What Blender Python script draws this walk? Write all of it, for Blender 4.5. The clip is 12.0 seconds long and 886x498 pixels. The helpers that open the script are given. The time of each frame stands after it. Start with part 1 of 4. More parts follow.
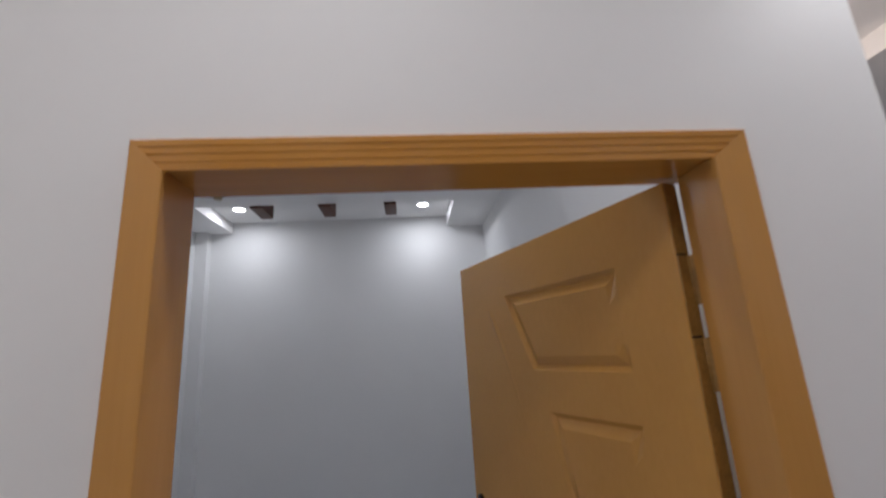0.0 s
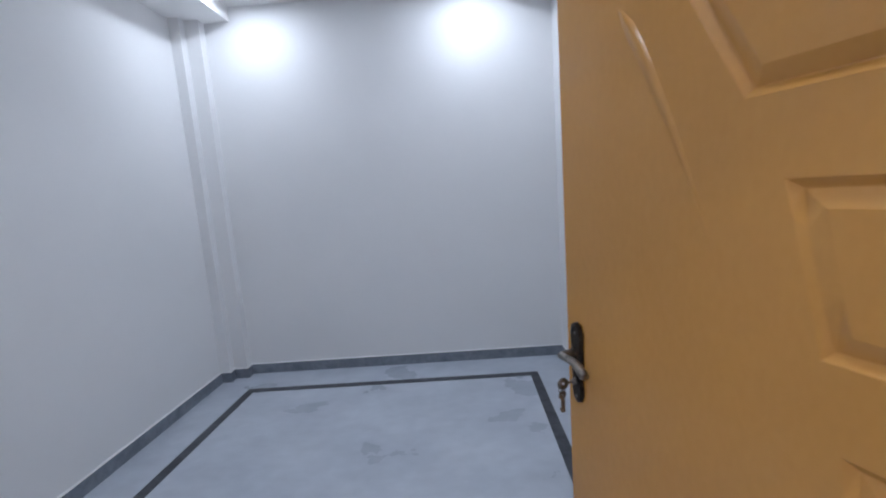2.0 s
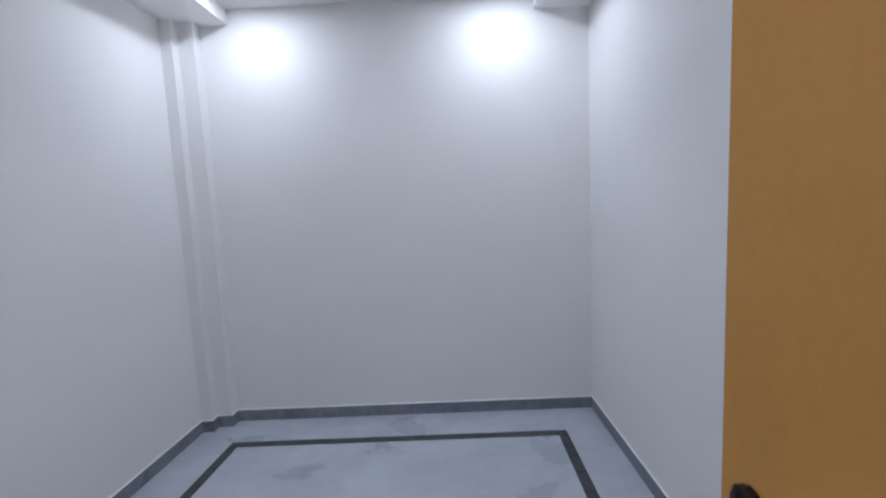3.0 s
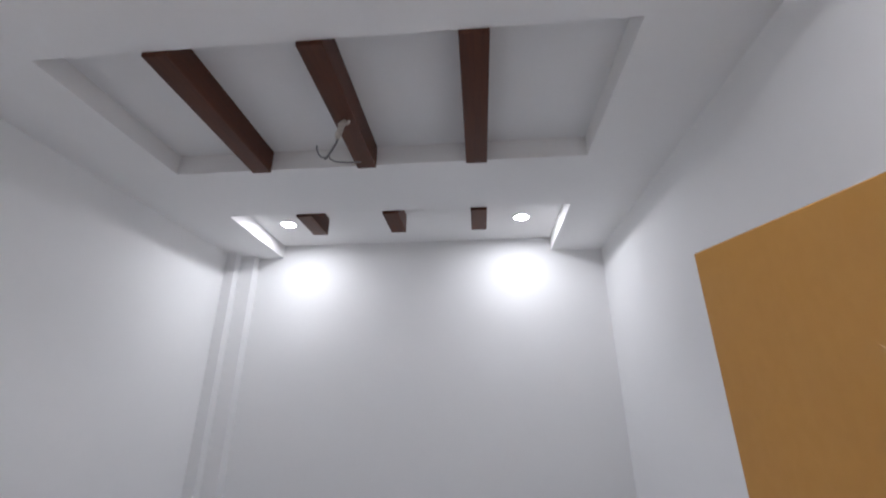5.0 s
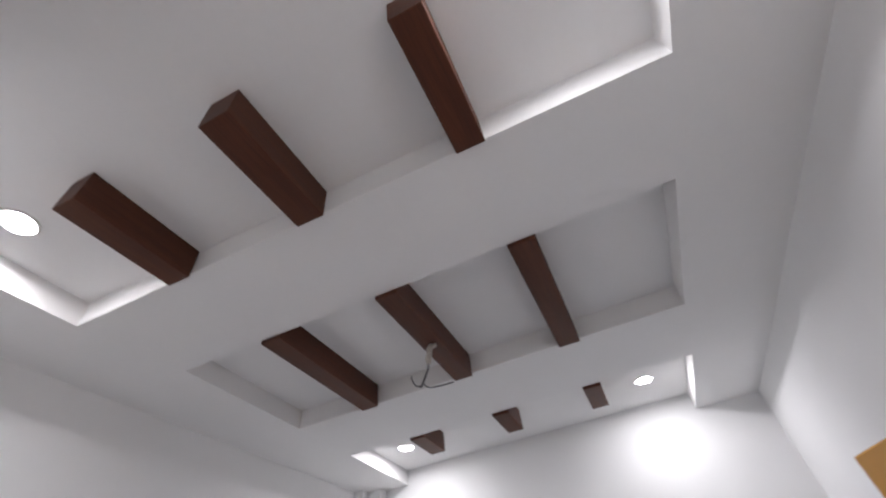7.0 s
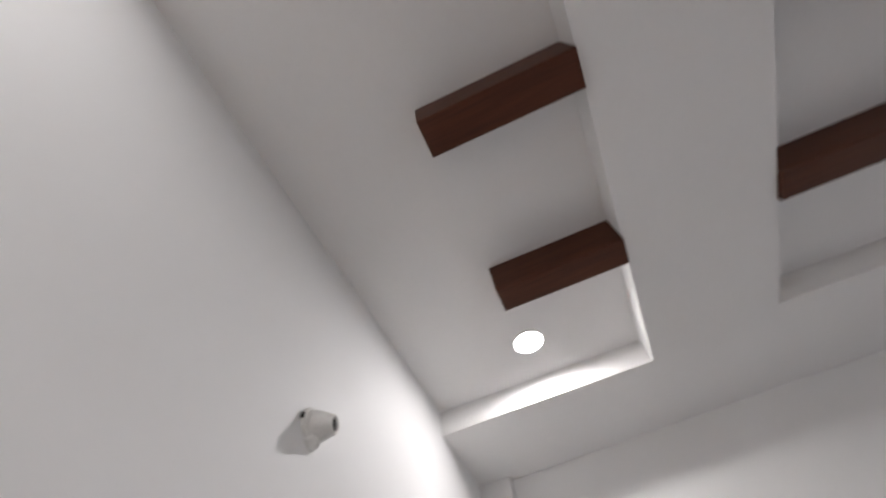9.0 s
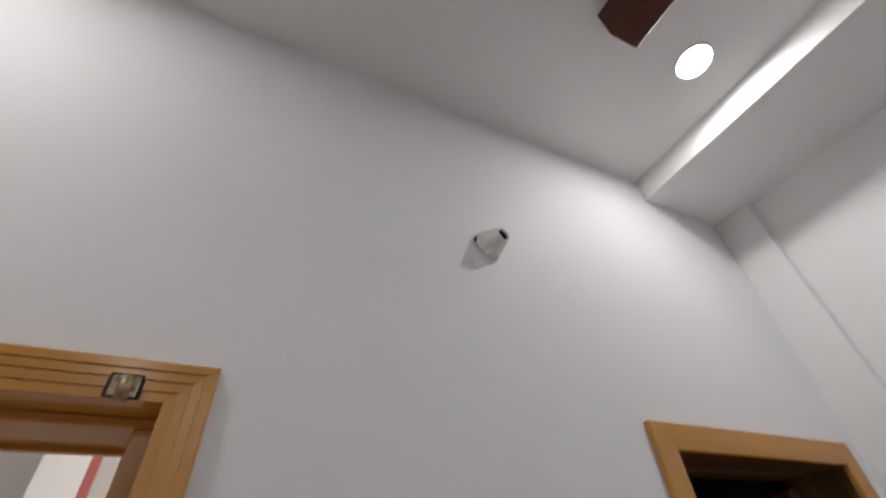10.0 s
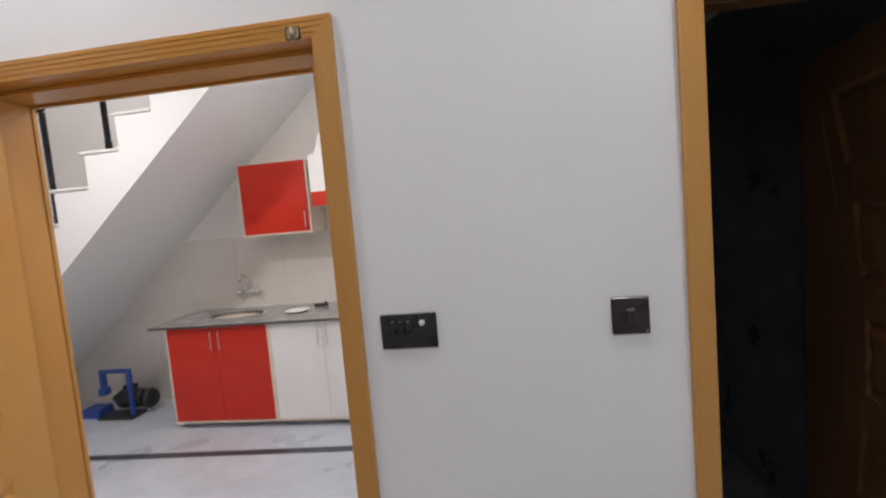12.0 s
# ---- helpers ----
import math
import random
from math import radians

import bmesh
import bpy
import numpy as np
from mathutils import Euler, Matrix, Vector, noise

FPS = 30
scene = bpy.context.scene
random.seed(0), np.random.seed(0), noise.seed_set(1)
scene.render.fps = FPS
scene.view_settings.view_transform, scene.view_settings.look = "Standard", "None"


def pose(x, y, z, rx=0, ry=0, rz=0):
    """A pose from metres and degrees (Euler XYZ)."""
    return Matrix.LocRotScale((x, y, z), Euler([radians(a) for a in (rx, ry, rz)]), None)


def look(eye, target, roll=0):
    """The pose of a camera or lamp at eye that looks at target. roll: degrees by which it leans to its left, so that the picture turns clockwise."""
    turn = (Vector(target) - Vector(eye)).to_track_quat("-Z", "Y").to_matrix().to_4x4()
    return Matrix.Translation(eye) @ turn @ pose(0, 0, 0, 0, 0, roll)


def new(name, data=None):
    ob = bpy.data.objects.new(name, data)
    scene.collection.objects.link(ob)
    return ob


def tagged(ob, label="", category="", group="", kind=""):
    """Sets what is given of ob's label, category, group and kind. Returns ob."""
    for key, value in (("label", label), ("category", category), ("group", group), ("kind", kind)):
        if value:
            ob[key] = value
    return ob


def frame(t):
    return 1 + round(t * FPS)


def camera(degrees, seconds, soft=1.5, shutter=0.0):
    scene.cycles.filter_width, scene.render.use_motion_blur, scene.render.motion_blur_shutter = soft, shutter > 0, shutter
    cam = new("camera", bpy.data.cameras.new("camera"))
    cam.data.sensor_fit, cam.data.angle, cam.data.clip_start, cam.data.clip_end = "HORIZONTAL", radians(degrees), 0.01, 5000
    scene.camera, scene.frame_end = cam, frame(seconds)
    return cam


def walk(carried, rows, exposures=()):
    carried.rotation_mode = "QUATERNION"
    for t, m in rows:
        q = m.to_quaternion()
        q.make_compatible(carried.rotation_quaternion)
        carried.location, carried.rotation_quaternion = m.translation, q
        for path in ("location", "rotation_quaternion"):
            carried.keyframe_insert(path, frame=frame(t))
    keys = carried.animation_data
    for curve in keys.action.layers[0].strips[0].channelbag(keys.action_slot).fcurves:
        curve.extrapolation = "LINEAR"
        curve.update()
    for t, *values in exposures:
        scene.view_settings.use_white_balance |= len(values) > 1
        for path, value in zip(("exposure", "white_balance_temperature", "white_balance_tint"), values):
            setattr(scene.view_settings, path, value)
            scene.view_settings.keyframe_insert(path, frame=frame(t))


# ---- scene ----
cam = camera(92.3, 12.0, 2.0, 0.3)
PATH = [
    (0, (0.451, -0.903, 1.71), (0.632, 1.036, 2.168), -3.6),
    (0.5, (0.402, -0.72, 1.636), (0.558, 1.269, 1.783), -3.4),
    (1, (0.387, -0.583, 1.576), (0.47, 1.414, 1.53), -3.7),
    (1.5, (0.43, -0.355, 1.537), (0.387, 1.637, 1.366), -4.2),
    (2, (0.4, -0.175, 1.526), (0.347, 1.805, 1.249), -4.2),
    (2.5, (0.293, 0.134, 1.557), (0.254, 2.11, 1.252), -3.6),
    (3, (0.244, 0.258, 1.631), (0.21, 2.247, 1.424), -2.7),
    (3.2, (0.248, 0.268, 1.649), (0.202, 2.265, 1.547), -1.9),
    (4.8, (0.307, 0.233, 1.785), (0.172, 2.128, 2.412), -0.6),
    (5, (0.318, 0.225, 1.79), (0.162, 2.087, 2.503), -0.1),
    (5.5, (0.33, 0.199, 1.824), (0.128, 1.959, 2.752), 0.4),
    (6, (0.354, 0.172, 1.847), (0.1, 1.815, 2.959), -1.0),
    (6.5, (0.408, 0.146, 1.871), (0.069, 1.651, 3.144), -3.9),
    (6.7, (0.434, 0.141, 1.88), (0.055, 1.586, 3.21), -5.7),
    (8.3, (0.226, 0.344, 1.922), (-0.702, 0.898, 3.605), -16.3),
    (8.5, (0.17, 0.374, 1.917), (-0.796, 0.748, 3.628), -17.2),
    (9, (0.046, 0.522, 1.925), (-0.94, 0.244, 3.643), -9.4),
    (9.5, (-0.039, 0.607, 1.893), (-0.9, -0.331, 3.435), -2.6),
    (10, (-0.082, 0.667, 1.835), (-0.808, -0.68, 3.123), -4.7),
    (10.5, (-0.096, 0.738, 1.759), (-0.709, -0.925, 2.686), -5.7),
    (11, (-0.187, 0.829, 1.697), (-0.492, -1.083, 2.198), -5.1),
    (11.2, (-0.258, 0.879, 1.666), (-0.399, -1.087, 2.005), -4.6),
    (11.5, (-0.337, 0.962, 1.634), (-0.293, -1.034, 1.753), -4.6),
    (11.6, (-0.356, 0.989, 1.622), (-0.274, -1.008, 1.685), -4.6),
    (12, (-0.435, 1.117, 1.569), (-0.188, -0.862, 1.42), -4.9),
]
EXPOSURE = [(0.0, -0.57, 6500, 15), (0.5, -0.13, 6450, 14), (1.0, 0.17, 6200, 14), (1.5, 0.2, 6000, 13), (2.0, 0.25, 5850, 13), (3.0, 0.20, 6000, 14), (5.0, 0.12, 6550, 16),
            (6.5, 0.14, 6700, 18), (8.3, 0.15, 7150, 16), (9.0, 0.08, 7150, 16), (9.5, -0.12, 7150, 16), (10.5, -0.32, 7100, 15), (11.0, -0.17, 6950, 15), (11.2, -0.08, 6900, 15),
            (12.0, 0.39, 6900, 15)]
walk(cam, [(t, look(eye, target, roll)) for t, eye, target, roll in PATH], EXPOSURE)

# ---------------------------------------------------------------- world and lights
world = bpy.data.worlds.new("world")
scene.world = world
world.use_nodes = True
world.node_tree.nodes["Background"].inputs[0].default_value = (0.75, 0.82, 1.0, 1)
world.node_tree.nodes["Background"].inputs[1].default_value = 0.3

LAMP_Z = 3.103
ROOM_LAMPS = [(-1.076, 3.032), (0.649, 3.052), (-1.146, 0.457), (0.660, 0.457)]
HALL_LAMPS = [(0.37, -0.63, 2.5, 0.12), (0.05, -1.45, 8.5, 0.46), (2.1, -0.45, 21.0, 0.24)]   # x, y, watts, width; all unseen, the last two added for door and kitchen
HALL_Z = 3.10


def disc_light(name, x, y, z, watts, size, colour, spread=180):
    data = bpy.data.lights.new(name, "AREA")
    data.shape, data.size, data.energy, data.color = "DISK", size, watts, colour
    data.spread = radians(spread)
    ob = new(name, data)
    ob.matrix_world = pose(x, y, z)
    return ob


for x, y in ROOM_LAMPS:
    disc_light("downlight_beam", x, y, LAMP_Z - 0.012, 4.9, 0.10, (0.91, 0.955, 1.0), 176)
for x, y, watts, wide in HALL_LAMPS:
    disc_light("hall_light_glow", x, y, HALL_Z - 0.03, watts, wide * 0.8, (0.96, 0.985, 1.0))
# unseen warm source added to light the lounge soffit; it has no fitting
lounge = bpy.data.lights.new("lounge_light_glow", "POINT")
lounge.energy, lounge.shadow_soft_size, lounge.color = 13.0, 0.06, (1.0, 0.84, 0.72)
new("lounge_light_glow", lounge).matrix_world = pose(1.85, 0.9, 2.72)
# unseen source added to whiten the walls of the stair well
disc_light("well_light_glow", 2.6, -2.1, 5.3, 30.0, 0.3, (0.88, 0.94, 1.0))


# ---------------------------------------------------------------- materials
def material(name, base, rough=0.5, metal=0.0, spec=0.5):
    m = bpy.data.materials.new(name)
    m.use_nodes = True
    b = m.node_tree.nodes["Principled BSDF"]
    b.inputs["Base Color"].default_value = (*base, 1)
    b.inputs["Roughness"].default_value = rough
    b.inputs["Metallic"].default_value = metal
    b.inputs["Specular IOR Level"].default_value = spec
    return m


def varied(name, dark, light, rough, scale=(3, 3, 3), fine=(60, 60, 60), bump=0.1, metal=0.0, spec=0.5,
           mid=(0.35, 0.65), mix=0.35, rough_spread=0.08, detail=5, distortion=0.0, bump_dist=0.002):
    """Two scales of noise between two colours, with a fine bump and an uneven gloss."""
    m = material(name, light, rough, metal, spec)
    n, l = m.node_tree.nodes, m.node_tree.links
    b = n["Principled BSDF"]
    co = n.new("ShaderNodeTexCoord")

    def noise_at(sc, det, dist):
        mp, no = n.new("ShaderNodeMapping"), n.new("ShaderNodeTexNoise")
        mp.inputs["Scale"].default_value = sc
        no.inputs["Scale"].default_value, no.inputs["Detail"].default_value = 1.0, det
        no.inputs["Distortion"].default_value = dist
        l.new(co.outputs["Object"], mp.inputs["Vector"])
        l.new(mp.outputs["Vector"], no.inputs["Vector"])
        return no

    big, small = noise_at(scale, detail, distortion), noise_at(fine, 3, 0.0)
    both = n.new("ShaderNodeMix")
    both.inputs["Factor"].default_value = mix
    l.new(big.outputs["Fac"], both.inputs["A"])
    l.new(small.outputs["Fac"], both.inputs["B"])
    ramp = n.new("ShaderNodeValToRGB")
    ramp.color_ramp.elements[0].position, ramp.color_ramp.elements[1].position = mid
    ramp.color_ramp.elements[0].color, ramp.color_ramp.elements[1].color = (*dark, 1), (*light, 1)
    l.new(both.outputs["Result"], ramp.inputs["Fac"])
    l.new(ramp.outputs["Color"], b.inputs["Base Color"])
    rr = n.new("ShaderNodeMapRange")
    rr.inputs["To Min"].default_value, rr.inputs["To Max"].default_value = rough - rough_spread, rough + rough_spread
    l.new(big.outputs["Fac"], rr.inputs["Value"])
    l.new(rr.outputs["Result"], b.inputs["Roughness"])
    if bump:
        bp = n.new("ShaderNodeBump")
        bp.inputs["Strength"].default_value, bp.inputs["Distance"].default_value = bump, bump_dist
        l.new(both.outputs["Result"], bp.inputs["Height"])
        l.new(bp.outputs["Normal"], b.inputs["Normal"])
    return m


def glowing(name, colour, strength):
    m = material(name, colour, 0.4)
    b = m.node_tree.nodes["Principled BSDF"]
    b.inputs["Emission Color"].default_value = (*colour, 1)
    b.inputs["Emission Strength"].default_value = strength
    return m


PAINT = varied("wall_paint", (0.865, 0.868, 0.87), (0.905, 0.905, 0.905), 0.6, (1.3, 1.3, 1.3), (28, 28, 28), 0.35, mid=(0.3, 0.7), mix=0.12, spec=0.3, bump_dist=0.004)
CEILING_PAINT = varied("ceiling_paint", (0.895, 0.89, 0.885), (0.93, 0.925, 0.92), 0.75, (1.4, 1.4, 1.4), (50, 50, 50), 0.08, mix=0.2, spec=0.25)
HALL_PAINT = varied("hall_paint", (0.79, 0.765, 0.735), (0.85, 0.825, 0.795), 0.6, (1.2, 1.2, 1.2), (50, 50, 50), 0.08, mix=0.2, spec=0.3)
STAIR_PAINT = varied("stair_paint", (0.79, 0.795, 0.80), (0.84, 0.845, 0.85), 0.6, (1.2, 1.2, 1.2), (50, 50, 50), 0.08, mix=0.2, spec=0.3)
MARBLE = varied("grey_marble_floor", (0.42, 0.46, 0.53), (0.60, 0.645, 0.715), 0.30, (1.9, 2.6, 1.9), (9, 13, 9), 0.02, mid=(0.28, 0.72), mix=0.3, detail=6, distortion=0.0, rough_spread=0.1)
WHITE_MARBLE = varied("white_marble_tread", (0.62, 0.61, 0.60), (0.80, 0.79, 0.78), 0.3, (3, 3, 3), (20, 20, 20), 0.02, distortion=0.8)
STRIPE = varied("dark_marble_stripe", (0.022, 0.026, 0.036), (0.085, 0.093, 0.11), 0.34, (7, 7, 7), (40, 40, 40), 0.03, distortion=0.6)
SKIRT = varied("grey_marble_skirting", (0.155, 0.178, 0.213), (0.275, 0.306, 0.355), 0.42, (6, 6, 6), (30, 30, 30), 0.05, distortion=0.7)
ENAMEL = varied("tan_enamel", (0.565, 0.282, 0.066), (0.635, 0.327, 0.082), 0.23, (2.5, 2.5, 2.5), (70, 70, 35), 0.10, mid=(0.3, 0.7), mix=0.35, rough_spread=0.07, bump_dist=0.001)
GRAINED = varied("tan_grained_enamel", (0.54, 0.240, 0.045), (0.62, 0.288, 0.060), 0.17, (2.0, 40, 40), (6, 160, 160), 0.10, mid=(0.3, 0.65), mix=0.4, bump_dist=0.001)
GRAINED_UP = varied("tan_grained_enamel_upright", (0.56, 0.270, 0.068), (0.61, 0.303, 0.080), 0.21, (14, 14, 1.2), (160, 160, 5), 0.06, mid=(0.3, 0.65), mix=0.4, bump_dist=0.001)
BROWN_DOOR = varied("brown_stained_door", (0.13, 0.055, 0.018), (0.20, 0.09, 0.03), 0.4, (25, 25, 1.5), (90, 90, 6), 0.1)
WALNUT = varied("walnut_beam", (0.062, 0.018, 0.0080), (0.120, 0.037, 0.017), 0.50, (38, 2.2, 38), (130, 6, 130), 0.12, mid=(0.3, 0.7), mix=0.45, distortion=0.5, bump_dist=0.001, spec=0.3)
LED = glowing("led_diffuser", (0.85, 0.925, 1.0), 36.0)
HALL_LED = glowing("hall_diffuser", (1.0, 0.95, 0.9), 14.0)
WHITE_PLASTIC = varied("white_plastic", (0.79, 0.79, 0.77), (0.87, 0.87, 0.85), 0.38, (20, 20, 20), (120, 120, 120), 0.03)
# near-black: shade inside hollows put into the colour; screws share it
NEAR_BLACK = material("near_black_shade", (0.015, 0.014, 0.013), 0.8)
ANTIQUE = varied("antique_bronze", (0.012, 0.010, 0.009), (0.07, 0.05, 0.035), 0.38, (60, 60, 60), (200, 200, 200), 0.3, metal=0.7)
PEWTER = varied("antique_pewter", (0.12, 0.11, 0.10), (0.32, 0.295, 0.265), 0.32, (50, 50, 50), (200, 200, 200), 0.15, metal=0.9)
HINGE_PAINT = varied("painted_over_hinge", (0.30, 0.155, 0.038), (0.45, 0.245, 0.064), 0.4, (30, 30, 30), (120, 120, 120), 0.25)
BRASS = varied("dull_brass", (0.28, 0.20, 0.11), (0.52, 0.41, 0.26), 0.42, (40, 40, 40), (160, 160, 160), 0.2, metal=0.75)
DULL_STEEL = varied("dull_stained_steel", (0.13, 0.125, 0.115), (0.26, 0.25, 0.235), 0.42, (9, 9, 9), (60, 60, 60), 0.05, metal=0.85)
CHROME = material("chrome", (0.75, 0.75, 0.76), 0.14, 1.0)
STEEL = varied("brushed_steel", (0.42, 0.42, 0.42), (0.62, 0.62, 0.61), 0.28, (4, 120, 120), (8, 300, 300), 0.05, metal=1.0)
BLACK_GLOSS = varied("black_gloss_plastic", (0.010, 0.009, 0.010), (0.03, 0.026, 0.028), 0.18, (30, 30, 30), (150, 150, 150), 0.02)
BROWN_GLOSS = varied("dark_brown_gloss_plastic", (0.018, 0.010, 0.010), (0.04, 0.022, 0.022), 0.2, (30, 30, 30), (150, 150, 150), 0.02)
GREY_MARK = material("grey_print", (0.26, 0.25, 0.25), 0.5)
RED = varied("red_laminate", (0.52, 0.020, 0.007), (0.62, 0.028, 0.010), 0.33, (5, 5, 5), (80, 80, 80), 0.02)
WHITE_LAM = varied("white_laminate", (0.80, 0.80, 0.79), (0.86, 0.86, 0.85), 0.35, (4, 4, 4), (80, 80, 80), 0.02)
CREAM_EDGE = varied("cream_edging", (0.70, 0.60, 0.48), (0.80, 0.71, 0.60), 0.5, (12, 12, 12), (90, 90, 90), 0.03)
TILE_CREAM = varied("cream_glazed_tile", (0.67, 0.635, 0.59), (0.75, 0.715, 0.67), 0.22, (2.5, 2.5, 2.5), (30, 30, 30), 0.015, mix=0.25)
GROUT = varied("grey_grout", (0.60, 0.57, 0.53), (0.67, 0.64, 0.60), 0.8, (20, 20, 20), (90, 90, 90), 0.1)
LILAC = varied("lilac_grey_smudge", (0.26, 0.23, 0.27), (0.42, 0.38, 0.41), 0.3, (30, 30, 30), (90, 90, 90), 0.0)
GRANITE = varied("grey_granite", (0.20, 0.20, 0.205), (0.36, 0.355, 0.35), 0.2, (9, 9, 9), (120, 120, 120), 0.02, mix=0.4)
DARK_EDGE = varied("dark_granite_edge", (0.03, 0.028, 0.026), (0.10, 0.095, 0.09), 0.45, (30, 30, 30), (160, 160, 160), 0.1)
IRON = varied("black_wrought_iron", (0.008, 0.008, 0.008), (0.03, 0.03, 0.03), 0.45, (50, 50, 50), (200, 200, 200), 0.3, metal=0.6)
BLUE_PAINT = varied("blue_machine_paint", (0.015, 0.05, 0.25), (0.03, 0.09, 0.38), 0.4, (20, 20, 20), (90, 90, 90), 0.1)
BLACK_CAST = varied("black_cast_metal", (0.008, 0.008, 0.009), (0.03, 0.03, 0.032), 0.5, (30, 30, 30), (90, 90, 90), 0.2)
CABLE_GREY = varied("grey_cable", (0.10, 0.10, 0.11), (0.22, 0.22, 0.23), 0.5, (40, 40, 40), (100, 100, 100), 0.05)
TAPE = varied("pale_insulating_tape", (0.45, 0.40, 0.36), (0.68, 0.64, 0.58), 0.6, (60, 60, 60), (160, 160, 160), 0.3)
# darkness of the unlit bathroom, put into the surface colour
UNLIT_BATH = varied("unlit_bath_dark", (0.10, 0.11, 0.13), (0.18, 0.19, 0.21), 0.3, (4, 4, 4), (40, 40, 40), 0.03)


# ---------------------------------------------------------------- mesh helpers
def mesh_of(name, bm, mat, smooth=False):
    bmesh.ops.recalc_face_normals(bm, faces=bm.faces[:])
    me = bpy.data.meshes.new(name)
    bm.to_mesh(me)
    bm.free()
    me.materials.append(mat)
    if smooth:
        for p in me.polygons:
            p.use_smooth = True
    return me


def part(name, bm, mat, parent, label="", smooth=False):
    ob = new(name, mesh_of(name, bm, mat, smooth))
    ob.parent = parent
    return tagged(ob, label) if label else ob


def structure(name, bm, mat, label, category, smooth=False):
    return tagged(new(name, mesh_of(name, bm, mat, smooth)), label, category, kind="structure")


def thing(name, m, label, category, group=""):
    ob = new(name)
    ob.empty_display_size = 0.05
    ob.matrix_world = m
    return tagged(ob, label, category, group)


def box(x0, x1, y0, y1, z0, z1, bevel=0.0, bm=None, segments=1):
    tmp = bmesh.new()
    bmesh.ops.create_cube(tmp, size=1.0, matrix=Matrix.Translation(((x0 + x1) / 2, (y0 + y1) / 2, (z0 + z1) / 2))
                          @ Matrix.Diagonal((x1 - x0, y1 - y0, z1 - z0, 1)))
    if bevel:
        bmesh.ops.bevel(tmp, geom=tmp.edges[:], offset=bevel, segments=segments, affect="EDGES", profile=0.5)
    if bm is None:
        return tmp
    return merge(bm, tmp)


def merge(bm, other):
    me = bpy.data.meshes.new("joined")
    other.to_mesh(me)
    other.free()
    bm.from_mesh(me)
    bpy.data.meshes.remove(me)
    return bm


def prism(points, z0, z1, axis="z", bm=None):
    """A straight prism over a polygon. axis: the way it is drawn out; the polygon lies in the other two axes, in order."""
    bm = bm or bmesh.new()

    def at(p, h):
        return {"z": (p[0], p[1], h), "y": (p[0], h, p[1]), "x": (h, p[0], p[1])}[axis]

    low = [bm.verts.new(at(p, z0)) for p in points]
    top = [bm.verts.new(at(p, z1)) for p in points]
    bm.faces.new(low)
    bm.faces.new(top)
    n = len(points)
    for i in range(n):
        bm.faces.new((low[i], low[(i + 1) % n], top[(i + 1) % n], top[i]))
    return bm


def slab(us, vs, solid, w0, w1, place):
    """A plate on a grid of cells, of which some are open: faces only where solid meets open. place(u, v, w) gives the corner."""
    bm = bmesh.new()
    made = {}

    def v(i, j, k):
        if (i, j, k) not in made:
            made[i, j, k] = bm.verts.new(place(us[i], vs[j], (w0, w1)[k]))
        return made[i, j, k]

    nu, nv = len(us) - 1, len(vs) - 1

    def full(i, j):
        return 0 <= i < nu and 0 <= j < nv and solid((us[i] + us[i + 1]) / 2, (vs[j] + vs[j + 1]) / 2)

    for i in range(nu):
        for j in range(nv):
            if not full(i, j):
                continue
            for k in (0, 1):
                bm.faces.new((v(i, j, k), v(i + 1, j, k), v(i + 1, j + 1, k), v(i, j + 1, k)))
            for di, dj, a, b in ((-1, 0, (0, 0), (0, 1)), (1, 0, (1, 0), (1, 1)), (0, -1, (0, 0), (1, 0)), (0, 1, (0, 1), (1, 1))):
                if not full(i + di, j + dj):
                    bm.faces.new((v(i + a[0], j + a[1], 0), v(i + b[0], j + b[1], 0), v(i + b[0], j + b[1], 1), v(i + a[0], j + a[1], 1)))
    return bm


def tube(points, radius, sides=10, bm=None, taper=None, closed_ends=True):
    """A round tube along points; taper: a radius factor for each point."""
    bm = bm or bmesh.new()
    pts = [Vector(p) for p in points]
    rings = []
    side = None
    for i, p in enumerate(pts):
        d = (pts[min(i + 1, len(pts) - 1)] - pts[max(i - 1, 0)]).normalized()
        if side is None:
            side = d.orthogonal().normalized()
        side = (side - d * side.dot(d)).normalized()
        up = d.cross(side)
        r = radius * (taper[i] if taper else 1)
        rings.append([bm.verts.new(p + r * (math.cos(a) * side + math.sin(a) * up)) for a in (2 * math.pi * k / sides for k in range(sides))])
    for a, b in zip(rings, rings[1:]):
        for k in range(sides):
            bm.faces.new((a[k], a[(k + 1) % sides], b[(k + 1) % sides], b[k]))
    if closed_ends:
        bm.faces.new(rings[0])
        bm.faces.new(rings[-1])
    return bm


def lathe(profile, sides=24, m=None, bm=None):
    """A turned body: profile of (radius, height) about z, moved by m."""
    bm = bm or bmesh.new()
    m = m or Matrix.Identity(4)
    rings = []
    for r, h in profile:
        if r < 1e-6:
            rings.append([bm.verts.new(m @ Vector((0, 0, h)))])
        else:
            rings.append([bm.verts.new(m @ Vector((r * math.cos(a), r * math.sin(a), h))) for a in (2 * math.pi * k / sides for k in range(sides))])
    for a, b in zip(rings, rings[1:]):
        for k in range(sides):
            a0, a1, b0, b1 = a[k % len(a)], a[(k + 1) % len(a)], b[k % len(b)], b[(k + 1) % len(b)]
            face = [a0] + ([a1] if a1 != a0 else []) + ([b1] if b1 != b0 else []) + [b0]
            if len(face) >= 3:
                bm.faces.new(face)
    return bm


# ---------------------------------------------------------------- plan
EAST, NORTH, SOFFIT = 1.305, 3.470, 2.993
WALL_T = 0.165                     # thickness of the wall with the two doors
TOP = 3.25
